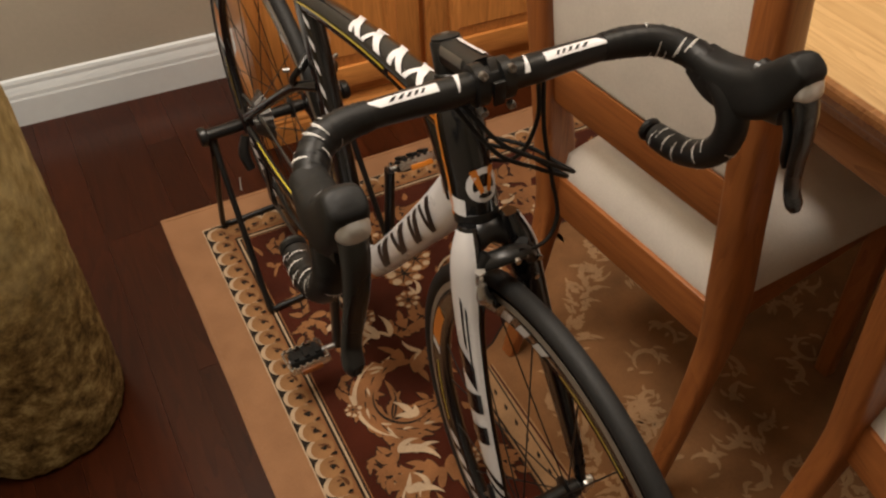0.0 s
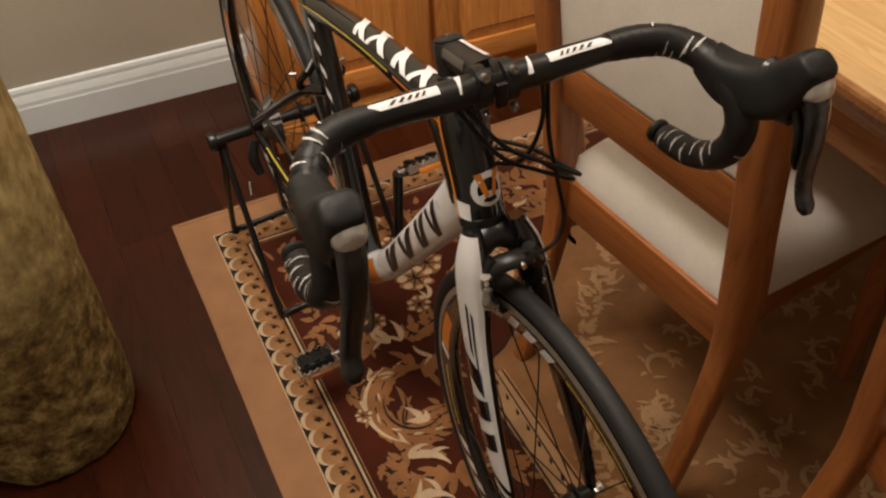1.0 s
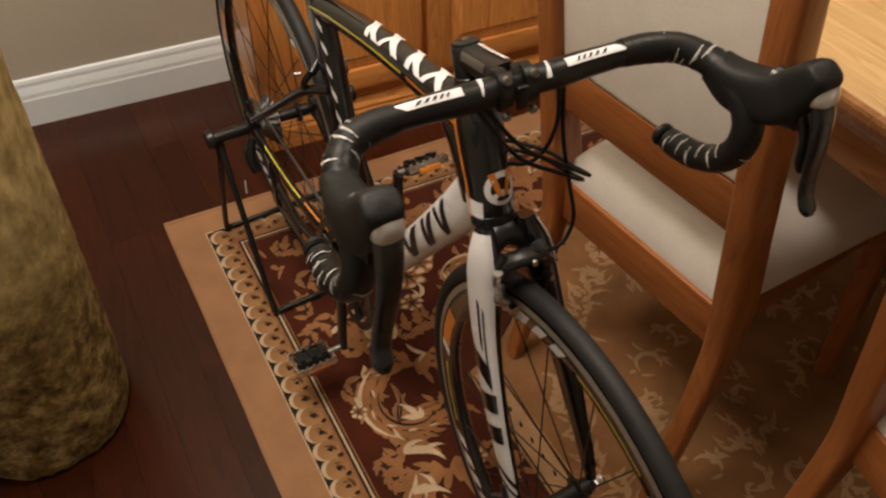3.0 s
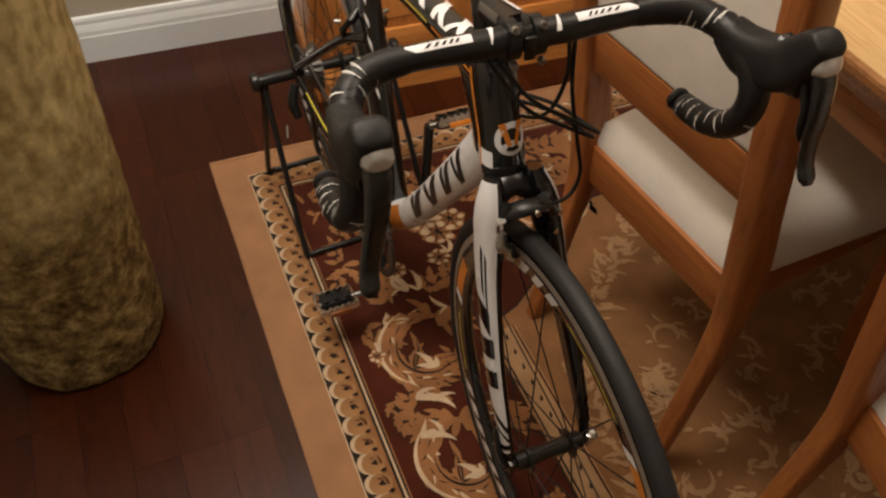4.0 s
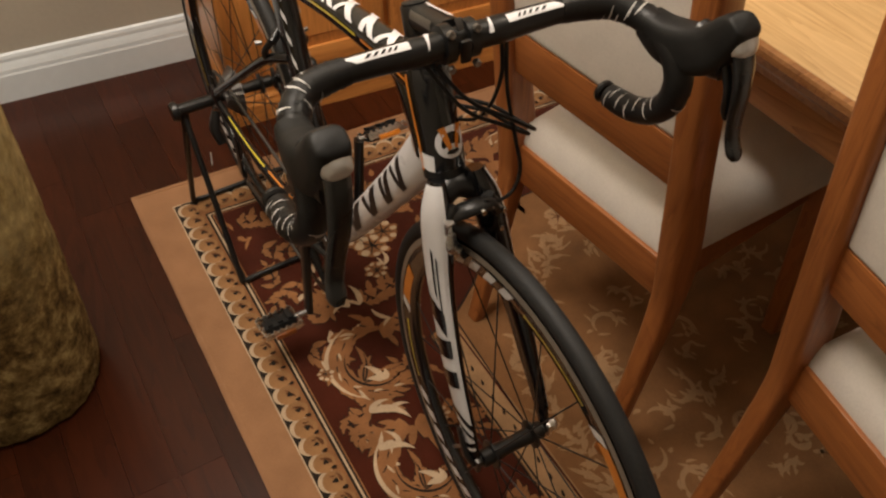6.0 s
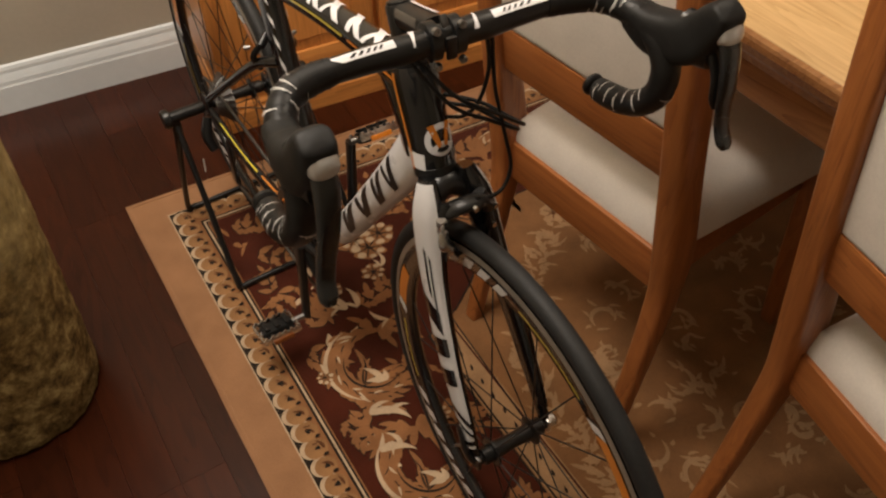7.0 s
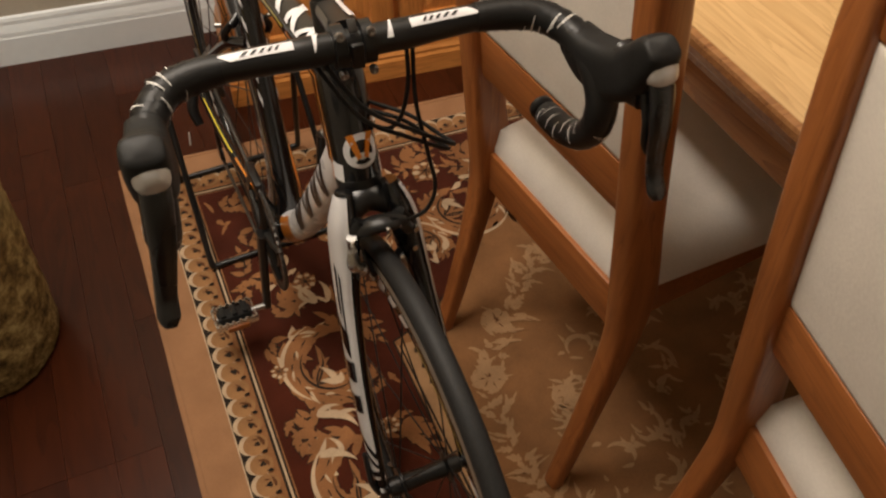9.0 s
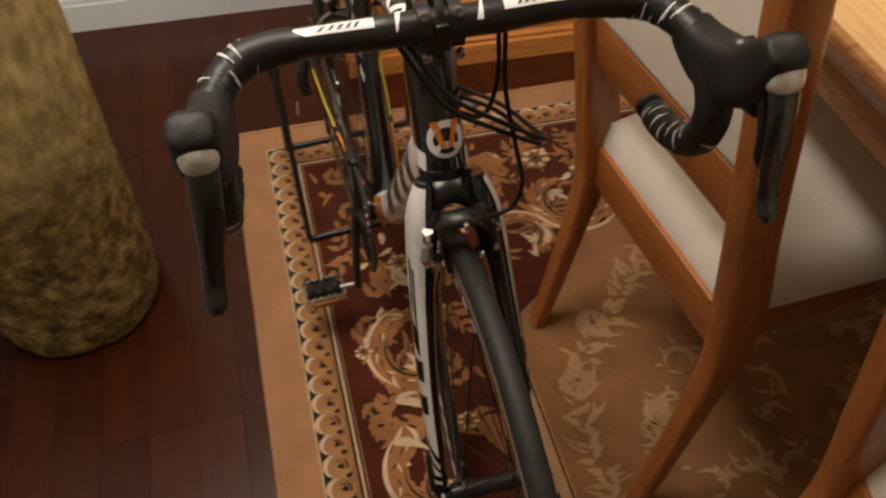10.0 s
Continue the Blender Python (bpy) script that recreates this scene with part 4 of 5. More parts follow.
def wheel(name, bike, hub, turn, spokes, cross, rnd):
    """A wheel in its own place: deep black rim with printed sides, tyre, hub, single spokes."""
    m = turn @ Matrix.Translation(hub)
    rim = [(0.3115, -0.0100), (0.3115, 0.0100), (0.3020, 0.0108), (0.2990, 0.0106), (0.2790, 0.0090), (0.2725, 0.0045), (0.2710, 0.0), (0.2725, -0.0045), (0.2790, -0.0090), (0.2990, -0.0106), (0.3020, -0.0108)]
    w = part(name, turned(rim, 96, "x", None, m, True), M_CARBON, bike, "black deep-section rim with white and orange print")
    ring = [(0.3225 + 0.0122 * math.cos(a), 0.0122 * math.sin(a)) for a in [2 * math.pi * k / 14 for k in range(14)]]
    part("tyre", turned(ring, 120, "x", None, m, True), M_TYRE, w)
    for s in (-1, 1):
        part("brake_track", turned([(0.3112, s * 0.0102), (0.3025, s * 0.0110), (0.3025, s * 0.0106), (0.3112, s * 0.0098)], 96, "x", None, m, True), M_TRACK, w)

    def arc(a0, a1, r0, r1, s, mat, slant=0.0):
        bm = bmesh.new()
        n = max(3, int((a1 - a0) / 3))
        row = []
        for i in range(n + 1):
            a = radians(a0 + (a1 - a0) * i / n)
            q = []
            for r, sh in ((r0, 0.0), (r1, radians(slant))):
                x = s * (0.0090 + (r - 0.279) * 0.08 + 0.0007)
                q.append(bm.verts.new(m @ Vector((x, r * math.cos(a + sh), r * math.sin(a + sh)))))
            row.append(q)
        for a, b in zip(row, row[1:]):
            bm.faces.new((a[0], a[1], b[1], b[0]))
        part("rim_print", bm, mat, w, smooth=False)

    for s in (-1, 1):
        for base in (2, 122, 242):
            arc(base, base + 17, 0.280, 0.2985, s, M_ORANGE, 2)
            arc(base - 4, base - 1, 0.280, 0.2985, s, M_WHITE, 3)
            arc(base - 32, base - 8, 0.287, 0.2900, s, M_YELLOW)
            for k in range(6):
                arc(base - 43 - 7 * k, base - 39 - 7 * k, 0.2815, 0.2975, s, M_WHITE, 3.0)
    half = 0.052 if cross == 0 else 0.058
    core = [(0.0055, -half - 0.006), (0.0085, -half - 0.004), (0.0085, -half + 0.002), (0.0125, -half + 0.004), (0.013, -0.034), (0.021, -0.0335), (0.021, -0.0305), (0.0125, -0.028), (0.0105, 0), (0.0125, 0.028), (0.021, 0.0305), (0.021, 0.0335), (0.013, 0.034), (0.0125, half - 0.004), (0.0085, half - 0.002), (0.0085, half + 0.004), (0.0055, half + 0.006)]
    part("hub", turned(core, 28, "x", None, m), M_MATT, w, "black flanged hub")
    for k in range(spokes):
        s = 1 if k % 2 else -1
        a = 2 * math.pi * k / spokes + 0.08
        lead = radians(cross) * (1 if (k // 2) % 2 else -1)
        p = Vector((s * 0.032, 0.019 * math.cos(a + lead), 0.019 * math.sin(a + lead)))
        q = Vector((s * 0.002, 0.2715 * math.cos(a), 0.2715 * math.sin(a)))
        part("spoke", rod([m @ p, m @ q], 0.00105, 5, 1), M_SPOKE, w)
    v = Vector((0, 0.268 * math.cos(-1.0), 0.268 * math.sin(-1.0)))
    part("valve", rod([m @ v, m @ (v * 0.86)], 0.003, 8, 1), M_GREY, w)
    return w


def letters(tube, parent, name, mat, s0, s1, d0, d1, count, slant, fill=0.5, broad=False):
    """A printed word, drawn as plain slanted strokes."""
    step = (s1 - s0) / count
    for k in range(count):
        fill = (0.60, 0.36, 0.52, 0.40, 0.62, 0.34)[k % 6] if broad else fill
        a = s0 + step * k
        lean = slant * (1, -0.5, 1, 0.2)[k % 4] if broad else slant
        part(name, tube.patch(a - min(0, lean), a - min(0, lean) + step * fill, d0, d1, lean, 0.0012, 3, 6), mat, parent)


def bicycle():
    rnd = random.Random(3)
    bk = thing("road_bicycle", BIKE, "black and white carbon road bicycle on a rear stand", "bicycle")
    I = Matrix.Identity(4)
    # --- frame ---
    hb, ht = on_axis(0.690), on_axis(0.806)
    head = Tube([(*hb, 0.0260, 0.0265), (*on_axis(0.72), 0.0245, 0.031), (*on_axis(0.755), 0.0255, 0.032), (*on_axis(0.79), 0.026, 0.031), (*ht, 0.0245, 0.026)], per=7)
    frame_ob = part("frame", head.mesh(28), M_CARBON, bk, "black carbon head tube")
    down = Tube([(0, -0.716, 0.703, 0.021, 0.032), (0, -0.676, 0.640, 0.021, 0.030), (0, -0.592, 0.522, 0.021, 0.0265), (0, -0.468, 0.355, 0.021, 0.0255), (*BB, 0.030, 0.030)], power=2.6)
    part("down_tube", down.mesh(28), M_WHITE, frame_ob, "white aero down tube with black print")
    top = Tube([(0, -0.710, 0.777, 0.0185, 0.021), (0, -0.66, 0.781, 0.020, 0.023), (0, -0.50, 0.765, 0.018, 0.020), (0, -0.34, 0.735, 0.016, 0.019), (0, -0.250, 0.712, 0.015, 0.020)], power=2.5)
    part("top_tube", top.mesh(24), M_CARBON, frame_ob, "gloss black top tube with white print")
    # the web that fills the corner between top tube and head tube
    web = Tube([(0, -0.630, 0.776, 0.014, 0.008), (0, -0.672, 0.752, 0.019, 0.020), (0, -0.700, 0.722, 0.0215, 0.021), (0, -0.716, 0.692, 0.0225, 0.014)], power=2.5)
    part("head_web", web.mesh(22), M_CARBON, frame_ob)
    for d0, d1 in ((18, 36), (144, 162)):
        part("accent_line", web.patch(0.10, 0.96, d0, d1, 0, 0.0012, 12, 3), M_ORANGE, frame_ob)
    seat = Tube([(*BB, 0.030, 0.028), (0, -0.370, 0.33, 0.020, 0.031), (0, -0.335, 0.47, 0.0165, 0.031), (0, -0.292, 0.62, 0.0165, 0.029), (0, -0.250, 0.735, 0.0165, 0.026), (0, -0.240, 0.766, 0.0165, 0.024)], power=2.6)
    part("seat_tube", seat.mesh(24), M_CARBON, frame_ob, "gloss black aero seat tube")
    part("seat_post", Tube([(0, -0.243, 0.755, 0.013, 0.020), (0, -0.218, 0.84, 0.013, 0.020)], power=2.6).mesh(20), M_CARBON, frame_ob)
    part("bottom_bracket", turned([(0.021, -0.044), (0.023, -0.042), (0.023, 0.042), (0.021, 0.044)], 28, "x", None, Matrix.Translation(BB)), M_CARBON, frame_ob)
    for s in (-1, 1):
        cs = Tube([(s * 0.020, BB.y + 0.02, BB.z, 0.012, 0.020), (s * 0.034, -0.30, 0.275, 0.010, 0.019), (s * 0.052, -0.16, 0.300, 0.008, 0.015), (s * 0.064, -0.02, 0.340, 0.006, 0.011)], power=2.4)
        part("chain_stay", cs.mesh(16), M_CARBON, frame_ob)
        part("accent_line", cs.patch(0.15, 0.55, 60 if s > 0 else 120, 80 if s > 0 else 100, 0, 0.0012, 10, 2), M_ORANGE, frame_ob)
        part("accent_line", cs.patch(0.58, 0.90, 58 if s > 0 else 122, 76 if s > 0 else 104, 0, 0.0012, 10, 2), M_YELLOW, frame_ob)
        ss = Tube([(s * 0.012, -0.300, 0.592, 0.007, 0.010), (s * 0.032, -0.24, 0.560, 0.0058, 0.0085), (s * 0.052, -0.12, 0.455, 0.0052, 0.0078), (s * 0.064, -0.012, 0.362, 0.005, 0.008)], power=2.2)
        part("seat_stay", ss.mesh(14), M_CARBON, frame_ob)
        part("accent_line", ss.patch(0.3, 0.95, 70, 110, 0, 0.0010, 10, 2), M_ORANGE, frame_ob)
        part("dropout", box((s * 0.064, -0.002, 0.345), (0.007, 0.034, 0.044), 0.003), M_MATT, frame_ob)
    # prints and accent lines
    for lo, hi in ((142, 220), (-40, 38)):
        letters(down, frame_ob, "frame_print", M_MATT, 0.24, 0.70, lo + 2, hi - 2, 8, 0.05, 0.5, True)
    part("frame_print", down.patch(0.78, 0.99, 140, 400, 0, 0.001, 6, 20), M_ORANGE, frame_ob)
    part("frame_print", down.patch(0.90, 0.99, 130, 410, 0, 0.0014, 6, 20), M_CARBON, frame_ob)
    letters(top, frame_ob, "frame_print", M_WHITE, 0.27, 0.60, 58, 150, 8, -0.06, 0.5, True)
    part("frame_print", top.patch(0.02, 0.20, 35, 145, 0.03, 0.001, 8, 10), M_WHITE, frame_ob)
    part("frame_print", top.patch(0.08, 0.15, 60, 120, 0.02, 0.0016, 6, 6), M_CARBON, frame_ob)
    for d0, d1 in ((174, 180), (0, 6)):
        part("accent_line", top.patch(0.42, 1.0, d0, d1, 0, 0.0012, 16, 2), M_YELLOW, frame_ob)
        part("accent_line", top.patch(0.0, 0.40, d0, d1, 0, 0.0012, 12, 2), M_ORANGE, frame_ob)
    for d0, d1 in ((150, 163), (17, 30)):
        part("accent_line", head.patch(0.0, 0.9, d0 + 30 * (1 if d0 > 90 else -1), d1 + 30 * (1 if d0 > 90 else -1), 0, 0.0012, 12, 2), M_ORANGE, frame_ob)
    for lo, hi in ((128, 152), (28, 52)):
        letters(seat, frame_ob, "frame_print", M_WHITE, 0.44, 0.74, lo + 2, hi - 2, 6, 0.02, 0.34)
    # head badge: white ring with an orange chevron, at the front face
    def ringpatch(name, mat, r0, r1, a0, a1, off):
        bm = bmesh.new()
        rows = []
        for i in range(25):
            a = radians(a0 + (a1 - a0) * i / 24)
            rows.append([bm.verts.new(head.at(0.27 + 0.145 * r * math.sin(a), FACE + 46 * r * math.cos(a), off)) for r in (r0, (r0 + r1) / 2, r1)])
        for a, b in zip(rows, rows[1:]):
            for j in range(2):
                bm.faces.new((a[j], a[j + 1], b[j + 1], b[j]))
        part(name, bm, mat, frame_ob)

    ringpatch("head_badge", M_WHITE, 0.66, 1.0, 0, 360, 0.0011)
    ringpatch("head_badge", M_WHITE, 0.05, 1.0, 205, 335, 0.0013)
    ringpatch("badge_print", M_CARBON, 0.42, 0.72, 235, 305, 0.0018)
    for s in (-1, 1):
        bm = bmesh.new()
        q = [bm.verts.new(head.at(0.29 + v, FACE + s * u, 0.0021)) for u, v in ((3, -0.060), (16, 0.125), (33, 0.112), (13, -0.080))]
        bm.faces.new(q)
        part("badge_chevron", bm, M_ORANGE, frame_ob)
    # white shoulders where the down tube flares into the head tube
    for s in (-1, 1):
        part("frame_paint", head.patch(0.0, 0.16, FACE + s * 52, FACE + s * 118, 0.05, 0.0012, 8, 8), M_WHITE, frame_ob)
    part("headset", turned([(0.0235, 0), (0.0245, 0.003), (0.0245, 0.010), (0.021, 0.012), (0.0195, 0.034), (0.0185, 0.035)], 28, "z", None, Matrix.Translation(ht) @ Matrix.Rotation(-HEAD, 4, "X")), M_MATT, frame_ob)
    part("crown_race", turned([(0.022, -0.014), (0.0262, -0.011), (0.0265, 0.0), (0.024, 0.002)], 28, "z", None, Matrix.Translation(hb) @ Matrix.Rotation(-HEAD, 4, "X")), M_MATT, frame_ob)

    # --- fork ---
    crown = Tube([(-0.033, -0.784, 0.646, 0.017, 0.013), (-0.024, -0.769, 0.664, 0.020, 0.015), (0, -0.758, 0.674, 0.024, 0.017), (0.024, -0.769, 0.664, 0.020, 0.015), (0.033, -0.784, 0.646, 0.017, 0.013)], side=(0, 1, 0), turn=FORK_TURN)
    fork = part("fork", crown.mesh(20), M_MATT, bk, "white carbon fork with black stripes")
    for s in (-1, 1):
        bl = Tube([(s * 0.026, -0.768, 0.696, 0.009, 0.014), (s * 0.033, -0.783, 0.664, 0.0155, 0.024), (s * 0.038, -0.795, 0.625, 0.0155, 0.026), (s * 0.045, -0.818, 0.565, 0.0125, 0.024), (s * 0.053, -0.866, 0.470, 0.0105, 0.020), (s * 0.056, -0.914, 0.385, 0.008, 0.014), (s * 0.057, -0.938, 0.338, 0.006, 0.010)], power=2.3, turn=FORK_TURN)
        part("fork_blade", bl.mesh(22), M_CARBON, fork)
        out = 180 if s < 0 else 0
        a, b = (out - 80, out + 86) if s < 0 else (out - 60, out + 80)
        part("fork_paint", bl.patch(0.02, 0.93, a, b, 0, 0.0009, 26, 12), M_WHITE, fork)
        for u0, u1, a0, a1, slant in ((0.34, 0.50, 196, 205, 0.02), (0.37, 0.54, 214, 222, 0.02), (0.50, 0.55, 140, 226, 0.05), (0.605, 0.645, 140, 238, 0.0), (0.675, 0.715, 140, 242, 0.0), (0.745, 0.765, 140, 268, 0.075), (0.785, 0.80, 140, 268, 0.075), (0.885, 0.91, 140, 280, 0.0)):
            lo, hi = (a0, a1) if s < 0 else (180 - a0, 180 - a1)
            part("fork_print", bl.patch(u0, u1, lo, hi, slant, 0.0016, 8, 8), M_CARBON, fork)
        part("dropout", box((s * 0.058, -0.942, 0.334), (0.007, 0.020, 0.026), 0.003, FORK_TURN), M_STEEL if s > 0 else M_CHAIN, fork)
    part("quick_release_nut", turned([(0.0, 0.055), (0.0085, 0.056), (0.0095, 0.061), (0.0095, 0.070), (0.0070, 0.073), (0.0, 0.0735)], 20, "x", None, FORK_TURN @ Matrix.Translation(FRONT)), M_STEEL, fork, "bright steel quick-release nut")
    part("quick_release_lever", Tube([(-0.061, -0.942, 0.334, 0.005, 0.007), (-0.068, -0.932, 0.350, 0.004, 0.007), (-0.068, -0.912, 0.385, 0.003, 0.006)], side=(1, 0, 0), turn=FORK_TURN).mesh(12), M_MATT, fork)

    # --- front brake ---
    SEAT_BRAKE = FORK_TURN @ Matrix.Translation((0, -0.810, 0.662)) @ Matrix.Diagonal((0.74, 0.84, 0.84, 1)) @ Matrix.Translation((0, 0.818, -0.675))
    brake = part("front_brake", Tube([(-0.030, -0.812, 0.684, 0.011, 0.006), (-0.012, -0.820, 0.694, 0.012, 0.007), (0.012, -0.824, 0.697, 0.012, 0.007), (0.032, -0.822, 0.690, 0.010, 0.007), (0.043, -0.822, 0.672, 0.008, 0.007)], side=(0, 1, 0), turn=SEAT_BRAKE).mesh(16), M_MATT, bk, "black dual-pivot brake caliper")
    part("brake_arm", Tube([(0.030, -0.812, 0.696, 0.008, 0.009), (0.046, -0.815, 0.668, 0.007, 0.009), (0.044, -0.812, 0.630, 0.006, 0.008), (0.032, -0.810, 0.612, 0.006, 0.007)], side=(0, 1, 0), turn=SEAT_BRAKE).mesh(12), M_MATT, brake)
    part("brake_arm", Tube([(-0.024, -0.808, 0.694, 0.008, 0.009), (-0.044, -0.814, 0.668, 0.007, 0.009), (-0.043, -0.812, 0.630, 0.006, 0.008), (-0.031, -0.810, 0.612, 0.006, 0.007)], side=(0, 1, 0), turn=SEAT_BRAKE).mesh(12), M_MATT, brake)
    for s in (-1, 1):
        part("brake_pad", box((s * 0.0165, -0.806, 0.607), (0.010, 0.045, 0.011), 0.003, SEAT_BRAKE), M_RUBBER, brake)
        part("pad_bolt", turned([(0.0, 0.030), (0.005, 0.030), (0.005, 0.041), (0.003, 0.042), (0, 0.042)] if s > 0 else [(0.0, -0.042), (0.003, -0.042), (0.005, -0.041), (0.005, -0.030), (0, -0.030)], 14, "x", None, SEAT_BRAKE @ Matrix.Translation((0, -0.818, 0.615))), M_STEEL, brake)
    part("barrel_adjuster", rod([SEAT_BRAKE @ Vector(q) for q in ((-0.046, -0.822, 0.662), (-0.046, -0.822, 0.684))], 0.006, 14, 1), M_STEEL, brake, "bright steel barrel adjuster")
    part("release_cam", Tube([(-0.040, -0.836, 0.640, 0.007, 0.008), (-0.050, -0.838, 0.650, 0.007, 0.008), (-0.050, -0.834, 0.672, 0.004, 0.006)], side=(0, 1, 0), turn=SEAT_BRAKE).mesh(12), M_STEEL, brake, "bright steel release lever")
    for q in ((0.052, -0.826, 0.676), (0.050, -0.826, 0.640), (-0.038, -0.832, 0.628), (0.004, -0.838, 0.700)):
        part("caliper_bolt", turned([(0, 0), (0.0045, 0.001), (0.0045, 0.006), (0, 0.0065)], 12, "z", None, SEAT_BRAKE @ Matrix.Translation(q) @ Matrix.Rotation(radians(90), 4, "X")), M_STEEL, brake)
    for k in range(6):
        bm = bmesh.new()
        x = 0.002 + 0.0042 * k
        vs = [bm.verts.new(SEAT_BRAKE @ Vector((x + a, -0.8362, 0.6975 - 0.10 * x + b))) for a, b in ((0, -0.002), (0.0026, -0.002), (0.0032, 0.002), (0.0006, 0.002))]
        bm.faces.new(vs)
        part("caliper_print", bm, M_PRINT, brake, smooth=False)

    # --- stem, handlebar ---
    st = on_axis(0.854)
    stem_t = Tube([(0, st.y - 0.004, st.z + 0.006, 0.0150, 0.0150), (0, st.y - 0.03, st.z + 0.013, 0.0142, 0.0142), (0, CLAMP.y + 0.012, CLAMP.z + 0.002, 0.016, 0.015)], power=2.8, turn=STEER)
    stem = part("stem", stem_t.mesh(24), M_MATT, bk, "matt black stem with white stripe")
    part("stem_clamp", turned([(0.0165, -0.022), (0.0175, -0.020), (0.0175, 0.020), (0.0165, 0.022)], 26, "z", None, STEER @ Matrix.Translation(st - AXIS * 0.006) @ Matrix.Rotation(-HEAD, 4, "X")), M_MATT, stem)
    part("top_cap", turned([(0.0, 0.0215), (0.012, 0.021), (0.0155, 0.0192), (0.0155, 0.0145), (0, 0.0145)], 26, "z", None, STEER @ Matrix.Translation(st) @ Matrix.Rotation(-HEAD, 4, "X")), M_MATT, stem)
    part("top_cap_bolt", turned([(0, 0.0232), (0.004, 0.0228), (0.0042, 0.0212), (0, 0.0212)], 14, "z", None, STEER @ Matrix.Translation(st) @ Matrix.Rotation(-HEAD, 4, "X")), M_GREY, stem)
    part("stem_stripe", stem_t.patch(0.22, 0.92, 280, 308, 0, 0.0012, 8, 3), M_WHITE, stem)
    part("stem_plate", stem_t.patch(0.20, 0.85, 184, 222, 0, 0.001, 8, 4), M_GREY, stem, "grey printed panel")
    for x in (-0.0135, 0.0135):
        ringm = STEER @ Matrix.Translation(CLAMP)
        part("clamp_band", turned([(0.0162, x - 0.0065), (0.0208, x - 0.0055), (0.0208, x + 0.0055), (0.0162, x + 0.0065)], 26, "x", None, ringm), M_MATT, stem)
    part("faceplate", box((0, -0.0205, 0), (0.012, 0.005, 0.026), 0.002, STEER @ Matrix.Translation(CLAMP)), M_MATT, stem)
    part("faceplate_print", box((0, -0.0182, 0.014), (0.008, 0.004, 0.013), 0.0015, STEER @ Matrix.Translation(CLAMP) @ pose(0, 0, 0, -40)), M_CHAIN, stem)
    for x in (-0.0145, 0.0145):
        for z, y in ((0.019, -0.012), (-0.019, -0.014)):
            part("clamp_bolt", turned([(0, 0), (0.0042, 0.001), (0.0042, 0.007), (0.0024, 0.0075), (0, 0.006)], 12, "z", None, STEER @ Matrix.Translation(CLAMP + Vector((x, y, z))) @ Matrix.Rotation(radians(75 if z > 0 else 100), 4, "X")), M_GREY, stem)

    bars = part("handlebar", Tube([(-0.10, CLAMP.y, CLAMP.z, 0.0118, 0.0118), (-0.055, CLAMP.y, CLAMP.z, 0.0150, 0.0150), (-0.03, CLAMP.y, CLAMP.z, 0.0148, 0.0148), (0.03, CLAMP.y, CLAMP.z, 0.0148, 0.0148), (0.055, CLAMP.y, CLAMP.z, 0.0150, 0.0150), (0.10, CLAMP.y, CLAMP.z, 0.0118, 0.0118)], side=(0, 1, 0), turn=STEER).mesh(22), M_MATT, bk, "black drop handlebar")
    for s in (-1, 1):
        def at(lat, fwd, up, ra, rb):
            return (s * lat, CLAMP.y - fwd, CLAMP.z + up, ra, rb)
        bare = Tube([at(0.030, 0, 0, 0.0148, 0.0148), at(0.055, 0, 0, 0.0148, 0.0148), at(0.085, 0, 0.001, 0.0140, 0.0140), at(0.128, 0.001, 0.002, 0.0130, 0.0130)], side=(0, 1, 0), turn=STEER)
        part("bar_sleeve", bare.mesh(22), M_MATT, bars)
        # white maker's panel and flash beside the clamp
        lo, hi = (205, 295) if s > 0 else (65, 155)
        part("bar_print", bare.patch(0.34, 0.99, lo + 24, hi - 28, -0.05 if s > 0 else -0.05, 0.0008, 10, 8, taper=0.05), M_WHITE, bars, "white printed panel")
        letters(bare, bars, "bar_print", M_MATT, 0.48, 0.82, lo + 34, hi - 38, 5, 0.04, 0.5)
        part("bar_print", bare.patch(0.01, 0.09, lo + 5, hi - 5, 0.05, 0.0008, 4, 8, taper=0.03), M_WHITE, bars)
        inset = 0.013 if s < 0 else 0.0  # this bend sits a little further in
        wrap = Tube([at(0.122, 0.001, 0.002, 0.0142, 0.0142), at(0.150 - 0.2 * inset, 0.003, 0.001, 0.0156, 0.0156), at(0.182 - 0.7 * inset, 0.013, -0.001, 0.0156, 0.0156), at(0.203 - inset, 0.037, -0.006, 0.0156, 0.0156), at(0.210 - inset, 0.066, -0.012, 0.0160, 0.0160), at(0.212 - inset, 0.092, -0.024, 0.0165, 0.0165), at(0.213 - 0.9 * inset, 0.105, -0.048, 0.0160, 0.0160), at(0.213 - 0.6 * inset, 0.101, -0.080, 0.0156, 0.0156), at(0.213 - 0.3 * inset, 0.080, -0.108, 0.0156, 0.0156), at(0.213, 0.050, -0.127, 0.0156, 0.0156), at(0.213, 0.022, -0.136, 0.0156, 0.0156), at(0.213, 0.002, -0.140, 0.0150, 0.0150)], side=(0.55, 0.62, 0.56), turn=STEER)
        tape = part("bar_tape", wrap.mesh(22), M_TAPE, bars, "black bar tape printed with white script")
        # overlapping turns of the tape
        for k in range(26):
            u = 0.02 + 0.96 * k / 26
            if 0.38 < u < 0.56:
                continue
            part("tape_edge", wrap.patch(u, u + 0.006, 0, 360, 0.012, 0.0007, 1, 20), M_TAPE, tape)
